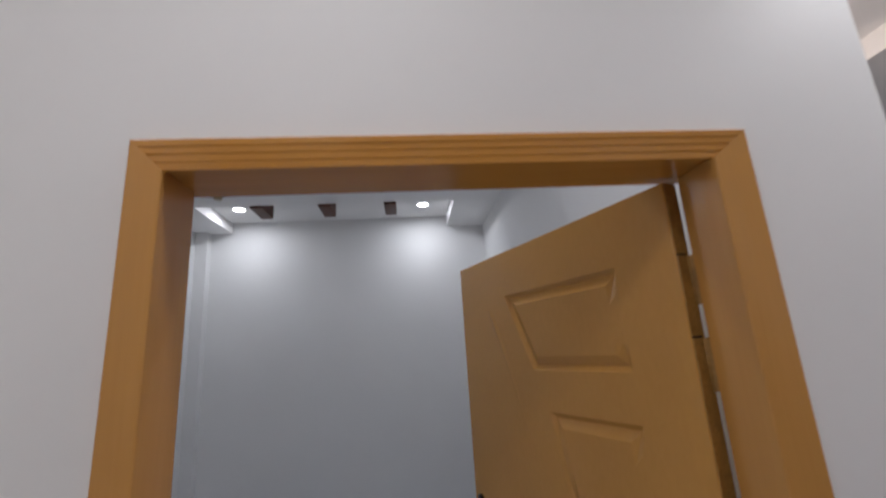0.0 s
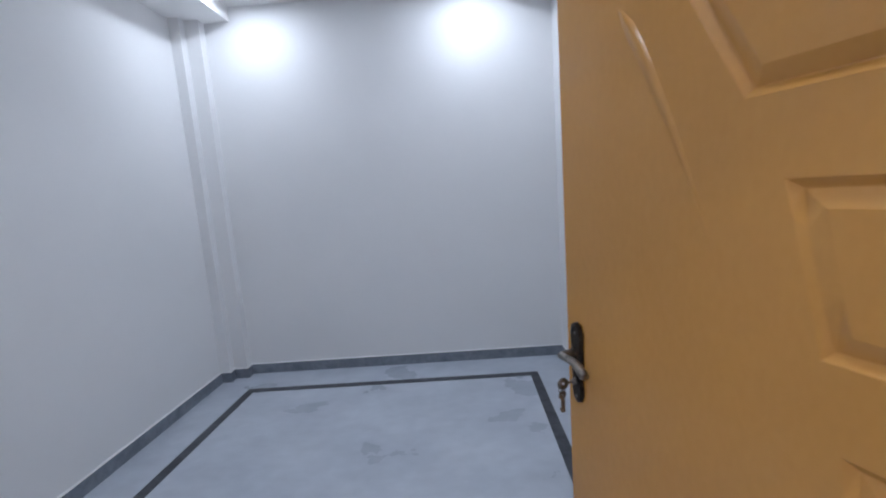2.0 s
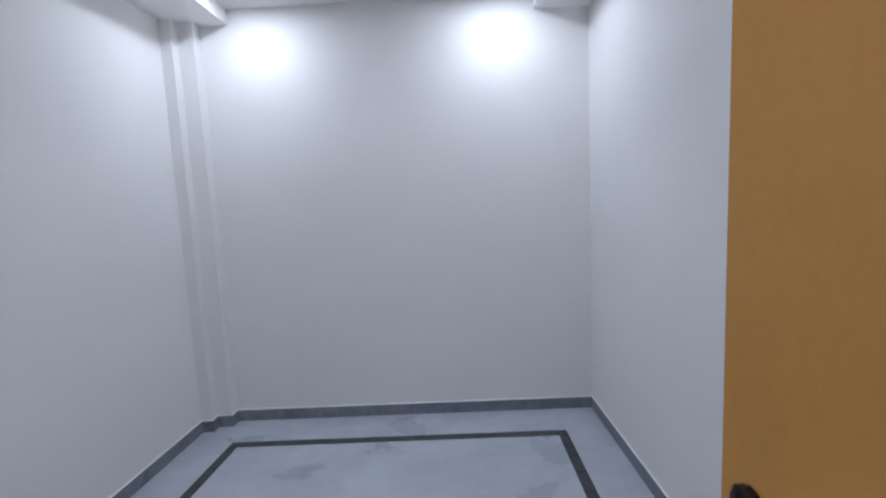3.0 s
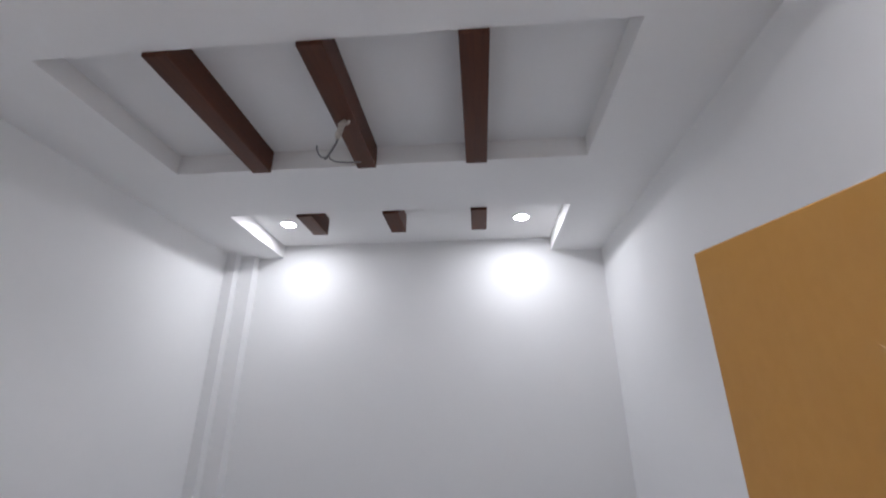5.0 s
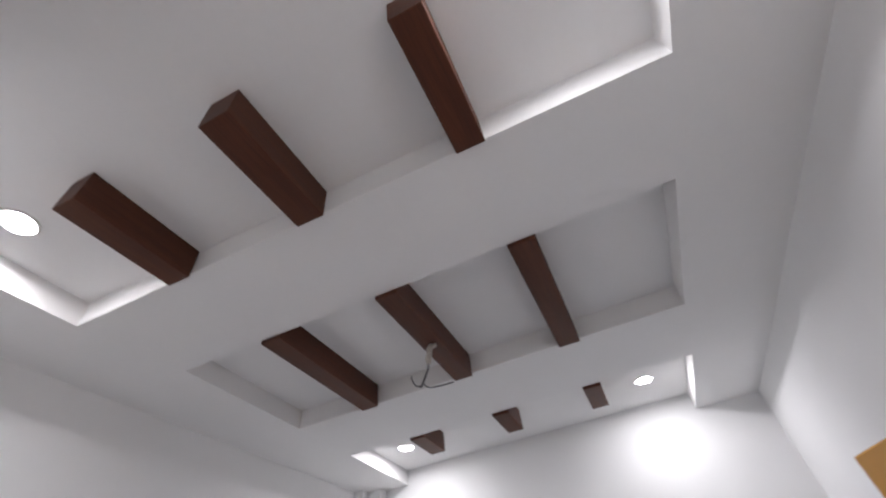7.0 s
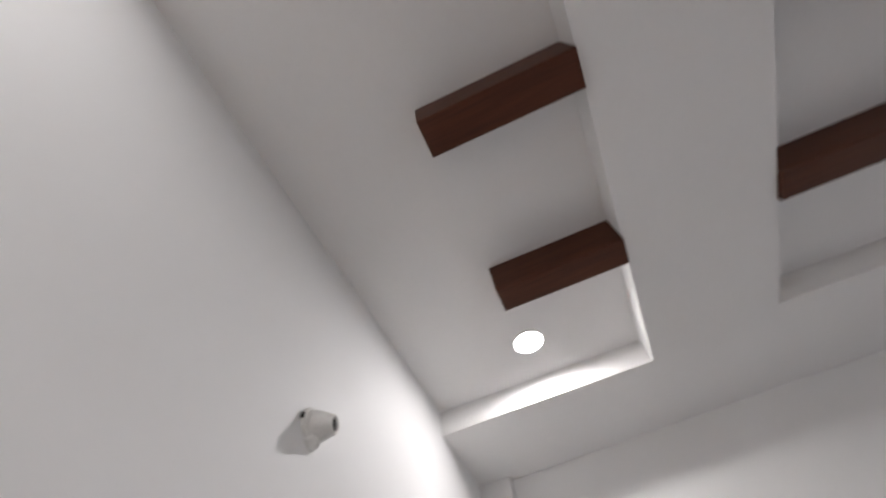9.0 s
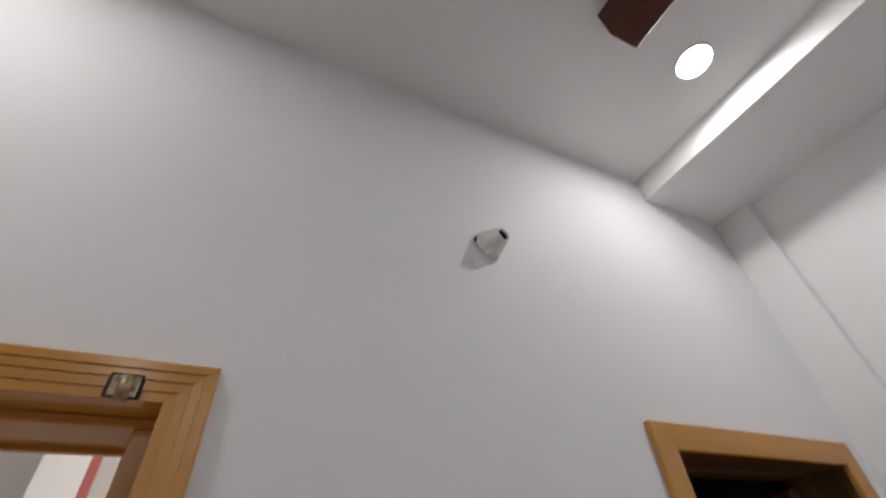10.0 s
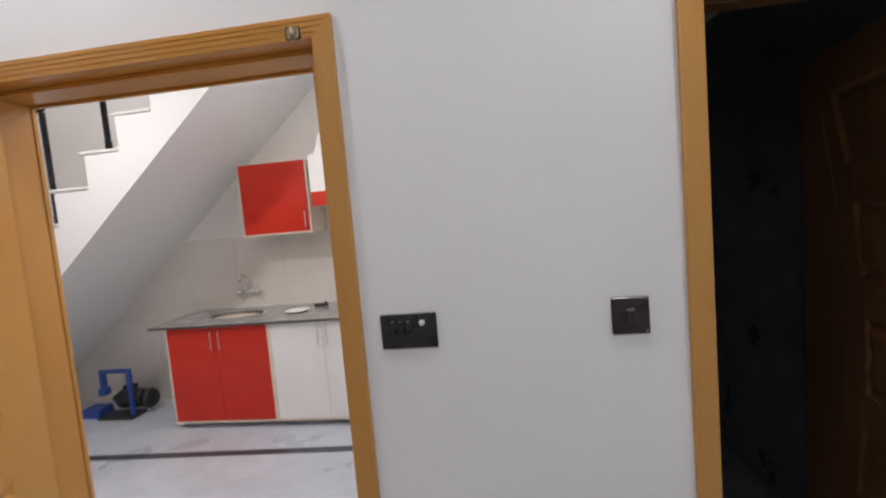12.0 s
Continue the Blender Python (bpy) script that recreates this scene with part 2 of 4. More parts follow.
WEST = [(-1.790, 0.0), (-1.695, NORTH)]          # the west wall stands a little askew
HALL_SOUTH = -2.64
STAIR_NORTH = -1.60


def west_x(y):
    (xa, ya), (xb, yb) = WEST
    return xa + (xb - xa) * (y - ya) / (yb - ya)


# floors
structure("floor", box(-2.3, 5.6, -2.9, 4.2, -0.12, 0.0), MARBLE, "polished pale grey marble floor with cloudy stains", "floor")


def strip(name, points, label):
    return structure(name, prism(points, -0.02, 0.003), STRIPE, label, "floor stripe")


stripe_label = "dark marble inlay stripe bordering the floor"
strip("trim_stripe_north", [(-1.383, 3.076), (1.008, 3.076), (1.008, 3.139), (-1.381, 3.139)], stripe_label)
strip("trim_stripe_south", [(-1.478, 0.300), (0.972, 0.300), (0.972, 0.365), (-1.476, 0.365)], stripe_label)
strip("trim_stripe_west", [(-1.476, 0.367), (-1.410, 0.367), (-1.320, 3.074), (-1.383, 3.074)], stripe_label)
strip("trim_stripe_east", [(0.892, 0.367), (0.972, 0.367), (1.008, 3.074), (0.942, 3.074)], stripe_label)
strip("trim_stripe_hall", [(-0.4, -1.733), (3.9, -1.580), (3.9, -1.514), (-0.4, -1.667)], "dark marble inlay stripe in the kitchen floor")


# walls of the room
def wall_south_solid(x, z):
    return not ((-0.022 < x < 1.148 and z < 2.078) or (-1.629 < x < -0.947 and z < 2.078))


structure("wall_south", slab([-2.3, -1.629, -0.947, -0.022, 1.148, 1.481], [0, 2.078, TOP], wall_south_solid, -WALL_T, 0.0,
                             lambda u, v, w: (u, w, v)), PAINT, "plain white painted wall with two doorways", "wall")
structure("wall_north", box(-2.3, 1.481, NORTH, NORTH + 0.2, 0, TOP), PAINT, "plain white painted end wall", "wall")
structure("wall_east", box(EAST, 1.481, 0.0, NORTH, 0, TOP), PAINT, "plain white painted side wall", "wall")
structure("wall_west", prism([(WEST[0][0], -0.0), (WEST[1][0], NORTH), (-2.3, NORTH), (-2.3, 0.0)], 0, TOP), PAINT, "plain white painted side wall, slightly askew", "wall")
structure("pillar_north_west", prism([(-1.75, 3.312), (-1.618, 3.312), (-1.618, 3.386), (-1.504, 3.386), (-1.504, NORTH), (-1.75, NORTH)], 0, TOP),
          PAINT, "white stepped corner pillar", "pillar")
structure("pillar_south_west", prism([(-2.0, 0.0), (-1.748, 0.0), (-1.748, 0.145), (-2.0, 0.145)], 0, TOP), PAINT, "white square corner pillar", "pillar")

# false ceiling: soffit with three recesses
REC = [(-1.296, 0.910, 2.650, 3.470), (-1.288, 0.890, 1.303, 2.110), (-1.348, 0.905, 0.0, 0.848)]
xs = sorted({-2.3, 1.481, *(v for r in REC for v in r[:2])})
ys = sorted({0.0, NORTH, *(v for r in REC for v in r[2:])})
ceil = slab(xs, ys, lambda x, y: not any(a < x < b and c < y < d for a, b, c, d in REC), SOFFIT, LAMP_Z, lambda u, v, w: (u, v, w))
ceil = box(-2.3, 1.481, 0.0, NORTH, LAMP_Z, TOP, bm=ceil)
structure("ceiling", ceil, CEILING_PAINT, "white plaster false ceiling with three recessed trays", "ceiling")


# marble skirting
def skirt(name, a, b, inward, h=0.086, t=0.013):
    a, b = Vector(a), Vector(b)
    d = (b - a).normalized()
    n = Vector((-d.y, d.x)) * inward
    base = structure(name, prism([tuple(a), tuple(b), tuple(b + n * t), tuple(a + n * t)], 0, h), SKIRT, "grey marble skirting strip with a white paint line", "skirting")
    count = max(1, int((b - a).length / 0.035))
    line = bmesh.new()
    rows = []
    for k in range(count + 1):
        p = a + (b - a) * (k / count)
        s = 31.0 * p.x + 17.0 * p.y
        rise = 0.006 + 0.0028 * math.sin(s) + 0.0022 * math.sin(2.7 * s + 1.3)
        rows.append([line.verts.new((q.x, q.y, z)) for q, z in ((p, h - 0.001), (p + n * (t - 0.002), h - 0.001), (p + n * (t - 0.002), h + rise * 0.6), (p, h + rise))])
    for r0, r1 in zip(rows, rows[1:]):
        for k in range(4):
            line.faces.new((r0[k], r0[(k + 1) % 4], r1[(k + 1) % 4], r1[k]))
    line.faces.new(rows[0])
    line.faces.new(rows[-1])
    part("paint_line", line, PAINT, base, "uneven white paint line")


skirt("baseboard_north", (-1.504, NORTH), (EAST, NORTH), -1)
skirt("baseboard_east", (EAST, 0.0), (EAST, NORTH - 0.013), 1)
skirt("baseboard_west", (west_x(0.145), 0.145), (west_x(3.312), 3.312), -1)
skirt("baseboard_pillar_a", (-1.690, 3.312), (-1.605, 3.312), -1)
skirt("baseboard_pillar_b", (-1.618, 3.312), (-1.618, 3.386), -1)
skirt("baseboard_pillar_c", (-1.605, 3.386), (-1.491, 3.386), -1)
skirt("baseboard_pillar_d", (-1.504, 3.386), (-1.504, NORTH - 0.013), -1)
skirt("baseboard_south_a", (-0.902, 0.0), (-0.060, 0.0), 1)
skirt("baseboard_south_b", (1.196, 0.0), (EAST - 0.013, 0.0), 1)
skirt("baseboard_pillar_south", (-1.786, 0.145), (-1.748, 0.145), 1)

# hall, kitchen, stair well, lounge, bath
structure("wall_kitchen", box(-0.8, 5.4, HALL_SOUTH - 0.2, HALL_SOUTH, 0, 5.4), HALL_PAINT, "white painted kitchen wall behind the stair", "wall")
structure("wall_hall_east", box(5.4, 5.6, -2.92, 4.0, 0, 5.4), HALL_PAINT, "plain white hall wall", "wall")
structure("wall_lounge_north", box(1.481, 5.4, 3.8, 4.0, 0, TOP), HALL_PAINT, "plain white lounge wall", "wall")
structure("wall_bath_east", box(-0.80, -0.68, HALL_SOUTH, -WALL_T, 0, TOP), HALL_PAINT, "white partition wall beside the bath", "wall")
# bathroom surfaces coloured dark to stand for the missing light
structure("wall_bath_west", box(-2.3, -1.80, -2.0, -WALL_T, 0, TOP), UNLIT_BATH, "bathroom wall coloured dark for want of light", "wall")
structure("wall_bath_south", box(-1.80, -0.80, -2.0, -1.85, 0, TOP), UNLIT_BATH, "bathroom wall coloured dark for want of light", "wall")
structure("wall_bath_lining", box(-0.812, -0.804, -1.85, -WALL_T, 0, 2.6), UNLIT_BATH, "sheet coloured dark for the unlit bathroom side", "wall")
# dark sheet over the pale floor, added to keep the doorway black
structure("floor_bath", box(-1.80, -0.80, -1.85, -WALL_T, 0.0, 0.006), UNLIT_BATH, "floor sheet coloured dark for the unlit bathroom", "floor")
structure("ceiling_bath", box(-1.80, -0.80, -1.85, -WALL_T, 2.6, 2.7), HALL_PAINT, "plain bathroom ceiling in the dark", "ceiling")
hall_top = slab([-0.8, 0.45, 4.9, 5.4], [HALL_SOUTH, STAIR_NORTH, -WALL_T], lambda x, y: not (0.45 < x < 4.9 and y < STAIR_NORTH), HALL_Z, HALL_Z + 0.15,
                lambda u, v, w: (u, v, w))
structure("ceiling_hall", hall_top, CEILING_PAINT, "white hall ceiling open above the stair", "ceiling")
# ceiling and two walls added out of view to close the well
structure("ceiling_stair_well", box(-0.8, 5.4, HALL_SOUTH, STAIR_NORTH + 0.1, 5.4, 5.5), CEILING_PAINT, "unseen white ceiling closing the stair well", "ceiling")
structure("wall_well_north", box(0.3, 5.4, STAIR_NORTH + 0.002, STAIR_NORTH + 0.1, HALL_Z + 0.15, 5.4), HALL_PAINT, "unseen white wall closing the stair well above", "wall")
structure("wall_well_west", box(0.3, 0.45, HALL_SOUTH, STAIR_NORTH, HALL_Z + 0.15, 5.4), HALL_PAINT, "unseen white end wall closing the stair well", "wall")
structure("ceiling_lounge", box(1.481, 5.4, -WALL_T, 3.8, 2.99, 3.14), CEILING_PAINT, "white lounge ceiling", "ceiling")
structure("soffit_lounge", box(2.60, 5.4, -0.15, 3.8, 2.88, 2.99, 0.003), CEILING_PAINT, "white dropped lounge soffit in warm light", "soffit")


# ---------------------------------------------------------------- door frames
# casing section: (distance out from the opening, height proud of the wall)
GROOVED = [(0.0, 0.0), (0.0, 0.012), (0.0120, 0.0128), (0.0129, 0.0122), (0.0139, 0.0122), (0.0148, 0.0140), (0.0270, 0.0145), (0.0279, 0.0138), (0.0289, 0.0138),
           (0.0298, 0.0158), (0.0410, 0.0162), (0.0419, 0.0155), (0.0429, 0.0155), (0.0438, 0.0176), (0.055, 0.018), (0.058, 0.0155), (0.058, 0.0)]
FAINT = [(0.0, 0.0), (0.0, 0.012), (0.0125, 0.0134), (0.0134, 0.0131), (0.0143, 0.0136), (0.0275, 0.0150), (0.0284, 0.0147), (0.0293, 0.0152), (0.0415, 0.0164), (0.0424, 0.0161),
         (0.0433, 0.0166), (0.055, 0.018), (0.058, 0.0155), (0.058, 0.0)]
PLAIN = [(0.0, 0.0), (0.0, 0.013), (0.002, 0.015), (0.026, 0.0165), (0.055, 0.0165), (0.058, 0.015), (0.058, 0.0)]


def casing_piece(section, x0, x1, top, y, out, which, wide=1.0, slim=1.0):
    """One mitred length of casing round an opening x0..x1 under top; out is the side of the wall it stands on (+1 or -1)."""
    def at(corner, d, h):
        x = x0 - d * (1 + slim) / 2 if corner in ("a", "b") else x1 + d * wide
        z = 0.0 if corner in ("a", "d") else top + d * slim
        return (x, y + out * h, z)
    ends = {"left": "ab", "head": "bc", "right": "cd"}[which]
    bm = bmesh.new()
    rows = [[bm.verts.new(at(c, d, h)) for d, h in section] for c in ends]
    n = len(section)
    for k in range(n):
        bm.faces.new((rows[0][k], rows[0][(k + 1) % n], rows[1][(k + 1) % n], rows[1][k]))
    for row in rows:
        bm.faces.new(row)
    return bm


def door_frame(name, x0, x1, top, stop, stop_from, stop_to, hall_side, label, sections, lining=None):
    """Lining with a stop, and casings on both faces of the wall. x0..x1, top: the clear lining; stop: how far the stops stand out at x0, at x1 and overhead."""
    f = thing(name, pose(x0, 0, 0), label, "door frame")
    f.matrix_world = Matrix.Identity(4)
    tagged(f, kind="structure")
    t = 0.022
    left, right, over = stop
    part("jamb", box(x0 - t, x0, -WALL_T, 0, 0, top), lining or GRAINED_UP, f)
    part("jamb", box(x1, x1 + 0.012, -WALL_T, 0, 0, top), lining or GRAINED_UP, f)
    part("head_jamb", box(x0 - t, x1 + 0.012, -WALL_T, 0, top, 2.078), lining or GRAINED, f)
    part("door_stop", box(x0, x0 + left, stop_from, stop_to, 0, top - over, 0.002), lining or GRAINED_UP, f)
    part("door_stop", box(x1 - right, x1, stop_from, stop_to, 0, top - over, 0.002), lining or GRAINED_UP, f)
    part("head_stop", box(x0, x1, stop_from, stop_to, top - over, top, 0.002), lining or GRAINED, f)
    for which in ("left", "head", "right"):
        finish = GRAINED if which == "head" else GRAINED_UP
        part("casing", casing_piece(FAINT if sections is GROOVED and which != "head" else sections, x0 + (0.0 if hall_side else 0.004), x1, top, 0.0, 1, which, 1.0, 0.93 if hall_side else 1.0), finish, f)
        if hall_side:
            section = sections if which == "head" else PLAIN
            part("casing", casing_piece(section, x0 + left + 0.004, x1 - right - 0.004, top - over - 0.007, -WALL_T, -1, which, (right + 0.006) / 0.058), finish, f)
    return f


entry = door_frame("door_frame_1", 0.0, 1.136, 2.064, (0.033, 0.070, 0.014), -WALL_T, -0.055, True, "tan painted wooden door frame with grooved casing", GROOVED)
structure("trim_plaster", box(1.128, 1.170, -WALL_T - 0.0015, -WALL_T, 0, 2.082), PAINT, "white plaster edge beside the door frame", "plaster")
bath = door_frame("door_frame_2", -1.607, -0.959, 2.060, (0.006, 0.006, 0.006), -0.16, -0.10, False, "tan painted door casing with a dark brown lining", PLAIN, BROWN_DOOR)

# strike box let into the head casing of the entry frame
keeper = thing("bolt_keeper", pose(0.049, 0.006, 2.0815), "worn brass bolt keeper on a near-black block for its chipped recess", "bolt keeper")
# solid block, slightly proud; the shade of the recess is its colour
part("recess", box(-0.021, 0.020, -0.004, 0.0105, -0.0172, 0.016, 0.002), NEAR_BLACK, keeper)
part("keeper_plate", box(-0.0165, 0.0155, 0.0100, 0.0128, -0.0165, 0.011, 0.0012), BRASS, keeper)
part("keeper_barrel", lathe([(0, -0.018), (0.0085, -0.018), (0.0085, 0.013), (0, 0.013)], 16, pose(-0.001, 0.0105, -0.003)), BRASS, keeper, smooth=True)
part("screw", lathe([(0, 0), (0.0035, 0), (0.003, 0.0015), (0, 0.002)], 10, pose(0.0085, 0.0125, 0.007, -90)), PEWTER, keeper)
part("screw", lathe([(0, 0), (0.0035, 0), (0.003, 0.0015), (0, 0.002)], 10, pose(-0.0115, 0.0125, -0.006, -90)), PEWTER, keeper)


# ---------------------------------------------------------------- panelled door leaves
def leaf_panels(height, mid):
    """The moulded fields as corners (u, z) from the hinge side: three above and their mirror images below."""
    upper = [[(0.166, 0.622), (0.571, 0.622), (0.713, 0.882), (0.174, 0.881)],
             [(0.163, 0.248), (0.456, 0.252), (0.511, 0.502), (0.163, 0.505)]]
    middle = [[(0.163, -0.128), (0.427, -0.128), (0.414, 0.0), (0.427, 0.128), (0.163, 0.128)]]
    lower = [[(u, -z) for u, z in reversed(p)] for p in upper]
    return [[(u, mid + z) for u, z in p] for p in upper + middle + lower]


def inset(poly, d):
    """The polygon moved inwards by d (corners counter-clockwise)."""
    n = len(poly)
    lines = []
    for i in range(n):
        p, q = Vector(poly[i]), Vector(poly[(i + 1) % n])
        a = (q - p).normalized()
        lines.append((p + Vector((-a.y, a.x)) * d, a))
    out = []
    for i in range(n):
        (p, a), (q, b) = lines[i - 1], lines[i]
        k = (q - p).cross(b) / a.cross(b)
        out.append(tuple(p + a * k))
    return out


def fading(poly, sides, run=0.055):
    """Corners as (u, z, depth factor), with two more points on each side named in sides, between which the groove is that much shallower."""
    n = len(poly)
    out = []
    for i in range(n):
        p, q = Vector(poly[i]), Vector(poly[(i + 1) % n])
        out.append((p.x, p.y, 1.0))
        if i in sides:
            k = min(0.4, run / (q - p).length)
            out += [(*p.lerp(q, k), sides[i]), (*p.lerp(q, 1 - k), sides[i])]
    return out


def leaf_mesh(width, height, thick, panels):
    """A moulded leaf: u along x from the hinge, y from 0 (moulded face) to thick, z up. Each field is ringed by a groove, steep outside and gently sloped inside."""
    bm = bmesh.new()

    def loop(pts, y):
        return [bm.verts.new((u, y, z)) for u, z in pts]

    edge = 0.003
    rim = [(edge, edge), (width - edge, edge), (width - edge, height - edge), (edge, height - edge)]
    front = loop(rim, 0.0)
    fades = []
    for p in panels:
        n = len(p)
        fades.append({n - 1: 0.06} if p in (panels[0], panels[3]) else {n - 1: 0.06, **{i: 0.3 for i in range(1, n - 2)}})
    outer = [loop([q[:2] for q in fading(p, f)], 0.0) for p, f in zip(panels, fades)]
    edges = []
    for ring in (front, *outer):
        edges += [bm.edges.new((ring[i], ring[(i + 1) % len(ring)])) for i in range(len(ring))]
    bmesh.ops.triangle_fill(bm, use_beauty=True, edges=edges)
    for p, f, ring in zip(panels, fades, outer):
        prev = ring
        for d, y in ((0.002, 0.0008), (0.0135, 0.0112), (0.0160, 0.0118), (0.0400, 0.0010), (0.0430, 0.0)):
            nxt = [bm.verts.new((u, y * k, z)) for u, z, k in fading(inset(p, d), f)]
            for i in range(len(nxt)):
                bm.faces.new((prev[i], prev[(i + 1) % len(nxt)], nxt[(i + 1) % len(nxt)], nxt[i]))
            prev = nxt
        bm.faces.new(prev)
    full = [(0, 0), (width, 0), (width, height), (0, height)]
    rings = [front, loop(full, edge), loop(full, thick - edge), loop(rim, thick)]
    for a, b in zip(rings, rings[1:]):
        for i in range(4):
            bm.faces.new((a[i], a[(i + 1) % 4], b[(i + 1) % 4], b[i]))
    bm.faces.new(rings[-1])
    return bm


def arc_moulding(mid, reach, side=0.024, proud=0.0058):
    """The shallow curved bead beside the fields, fading out at both ends."""
    bm = bmesh.new()
    rows = []
    n = 40
    for i in range(n + 1):
        s = -1 + 2 * i / n
        z = mid + s * reach
        u = 0.545 + 0.295 * abs(s) ** 1.65
        k = max(0.04, min(1.0, 16 * (1 - abs(s)) + 0.05, (abs(s) - 0.35) / 0.6))
        rows.append([bm.verts.new((u + du * side * k, y * proud * k + 0.0004, z)) for du, y in ((-1.0, 0.0), (-0.55, -0.8), (-0.1, -1.0), (0.35, -0.25), (0.7, 0.0))])
    for a, b in zip(rows, rows[1:]):
        for j in range(4):
            bm.faces.new((a[j], a[j + 1], b[j + 1], b[j]))
    return bm


def hinge(parent, z, mat):
    """A butt hinge at height z, opened flat: one plate on the leaf's edge, one reaching over to the frame, in leaf coordinates."""
    h = part("hinge", box(-0.003, 0.0, 0.002, 0.034, z - 0.054, z + 0.054, 0.0008), mat, parent, "painted-over butt hinge")
    part("knuckle", lathe([(0, -0.054), (0.0045, -0.054), (0.0045, 0.054), (0, 0.054)], 12, pose(-0.003, 0.035, z)), mat, h, smooth=True)
    plate = prism([(-0.002, 0.0345), (-0.0045, 0.033), (-0.047, 0.051), (-0.0455, 0.0535)], z - 0.054, z + 0.054)
    part("frame_plate", plate, mat, h)
    for dz, off in ((-0.040, 0.75), (0.0, 0.45), (0.040, 0.75)):
        m = pose(-0.0035 - 0.0425 * off, 0.0325 + 0.018 * off, z + dz, 0, -90, 23)
        part("screw", lathe([(0, 0), (0.004, 0), (0.003, 0.001), (0, 0.0015)], 10, m), NEAR_BLACK, h)
    part("chipped_edge", box(-0.0036, -0.0006, 0.001, 0.030, z + 0.0545, z + 0.0585), NEAR_BLACK, h, "dark chipped edge")
    return h


def door_leaf(name, corner, free, width_to, height, thick, mats, label, side):
    """corner: the hinge-side corner of the moulded face; free: a point towards which that face runs. side: +1 if the thickness lies to the left of the run."""
    d = (Vector(free) - Vector(corner)).normalized()
    ang = math.degrees(math.atan2(d.y, d.x))
    ob = thing(name, pose(corner[0], corner[1], 0.008, 0, 0, ang), label, "door")
    panels = leaf_panels(height, 0.997)
    k = width_to / 1.054
    panels = [[(u * k, z) for u, z in p] for p in panels]
    body = leaf_mesh(width_to, height, thick, panels)
    bead = arc_moulding(0.997, 0.86)
    for v in bead.verts:
        v.co.x *= k
    if side < 0:
        for b in (body, bead):
            for v in b.verts:
                v.co.y *= -1
    part("leaf", body, mats, ob)
    part("curved_bead", bead, mats, ob, smooth=True)
    return ob


# the entry leaf: its moulded face looks into the doorway; thickness lies on the far side
entry_door = door_leaf("door_1", (1.036, -0.045), (0.694, 0.956), 1.058, 2.038, 0.041, ENAMEL, "tan enamelled door with moulded fan panels, standing open", -1)
# thin strip, browner than the leaf, over the whole hinge edge
part("hinge_edge", box(-0.0012, 0.0, -0.0395, -0.0015, 0.004, 2.034), HINGE_PAINT, entry_door, "brown hinge edge")
for z in (1.815, 1.638, 0.25):
    hz = hinge(entry_door, z, HINGE_PAINT)
    for o in (hz, *hz.children):
        for vert in o.data.vertices:
            vert.co.y *= -1
        o.data.flip_normals()


def lever_set(parent, u, z, s):
    """A lever on a long plate; s: the side of the leaf on which it stands (+1 or -1 along y)."""
    pl = bmesh.new()
    outline = [(-0.023, -0.080), (-0.016, -0.100), (0.0, -0.108), (0.016, -0.100), (0.023, -0.080), (0.021, -0.040), (0.0245, 0.0), (0.0235, 0.045),
               (0.0265, 0.085), (0.020, 0.106), (0.008, 0.114), (-0.004, 0.117), (-0.018, 0.110), (-0.0255, 0.088), (-0.0235, 0.045), (-0.0245, 0.0), (-0.021, -0.040)]
    low = [pl.verts.new((u + a, 0.0, z + b)) for a, b in outline]
    top = [pl.verts.new((u + a, s * 0.006, z + b)) for a, b in outline]
    crown = [pl.verts.new((u + a * 0.72, s * 0.0095, z + b * 0.92)) for a, b in outline]
    for r0, r1 in ((low, top), (top, crown)):
        for i in range(len(outline)):
            pl.faces.new((r0[i], r0[(i + 1) % len(outline)], r1[(i + 1) % len(outline)], r1[i]))
    pl.faces.new(crown)
    plate = part("lock_plate", pl, ANTIQUE, parent, "dark antique bronze lock plate")
    zz = z + 0.036
    pts = [(u, s * 0.008, zz), (u, s * 0.030, zz), (u, s * 0.048, zz), (u - 0.006, s * 0.057, zz + 0.001), (u - 0.022, s * 0.060, zz + 0.004),
           (u - 0.042, s * 0.058, zz + 0.004), (u - 0.062, s * 0.055, zz + 0.001), (u - 0.078, s * 0.053, zz - 0.009), (u - 0.092, s * 0.052, zz - 0.020), (u - 0.100, s * 0.051, zz - 0.023)]
    part("lever", tube(pts, 0.0098, 12, taper=[1.3, 1.0, 0.95, 1.0, 1.0, 1.0, 1.1, 1.25, 1.3, 0.9]), PEWTER, plate, "curved pewter lever", smooth=True)
    part("rose", lathe([(0, 0), (0.016, 0), (0.016, 0.004), (0.011, 0.009), (0, 0.009)], 18, pose(u, s * 0.008, zz, -90 * s)), ANTIQUE, plate, smooth=True)
    part("key_barrel", lathe([(0, 0), (0.0085, 0), (0.0085, 0.012), (0, 0.012)], 16, pose(u, s * 0.008, z - 0.045, -90 * s)), PEWTER, plate, smooth=True)
    for b, zc in ((0.0, z + 0.088), (0.0, z - 0.088)):
        part("screw", lathe([(0, 0), (0.0045, 0), (0.0035, 0.0015), (0, 0.002)], 10, pose(u + b, s * 0.0095, zc, -90 * s)), PEWTER, plate)
    return plate


lever_set(entry_door, 1.010, 1.032, 1)

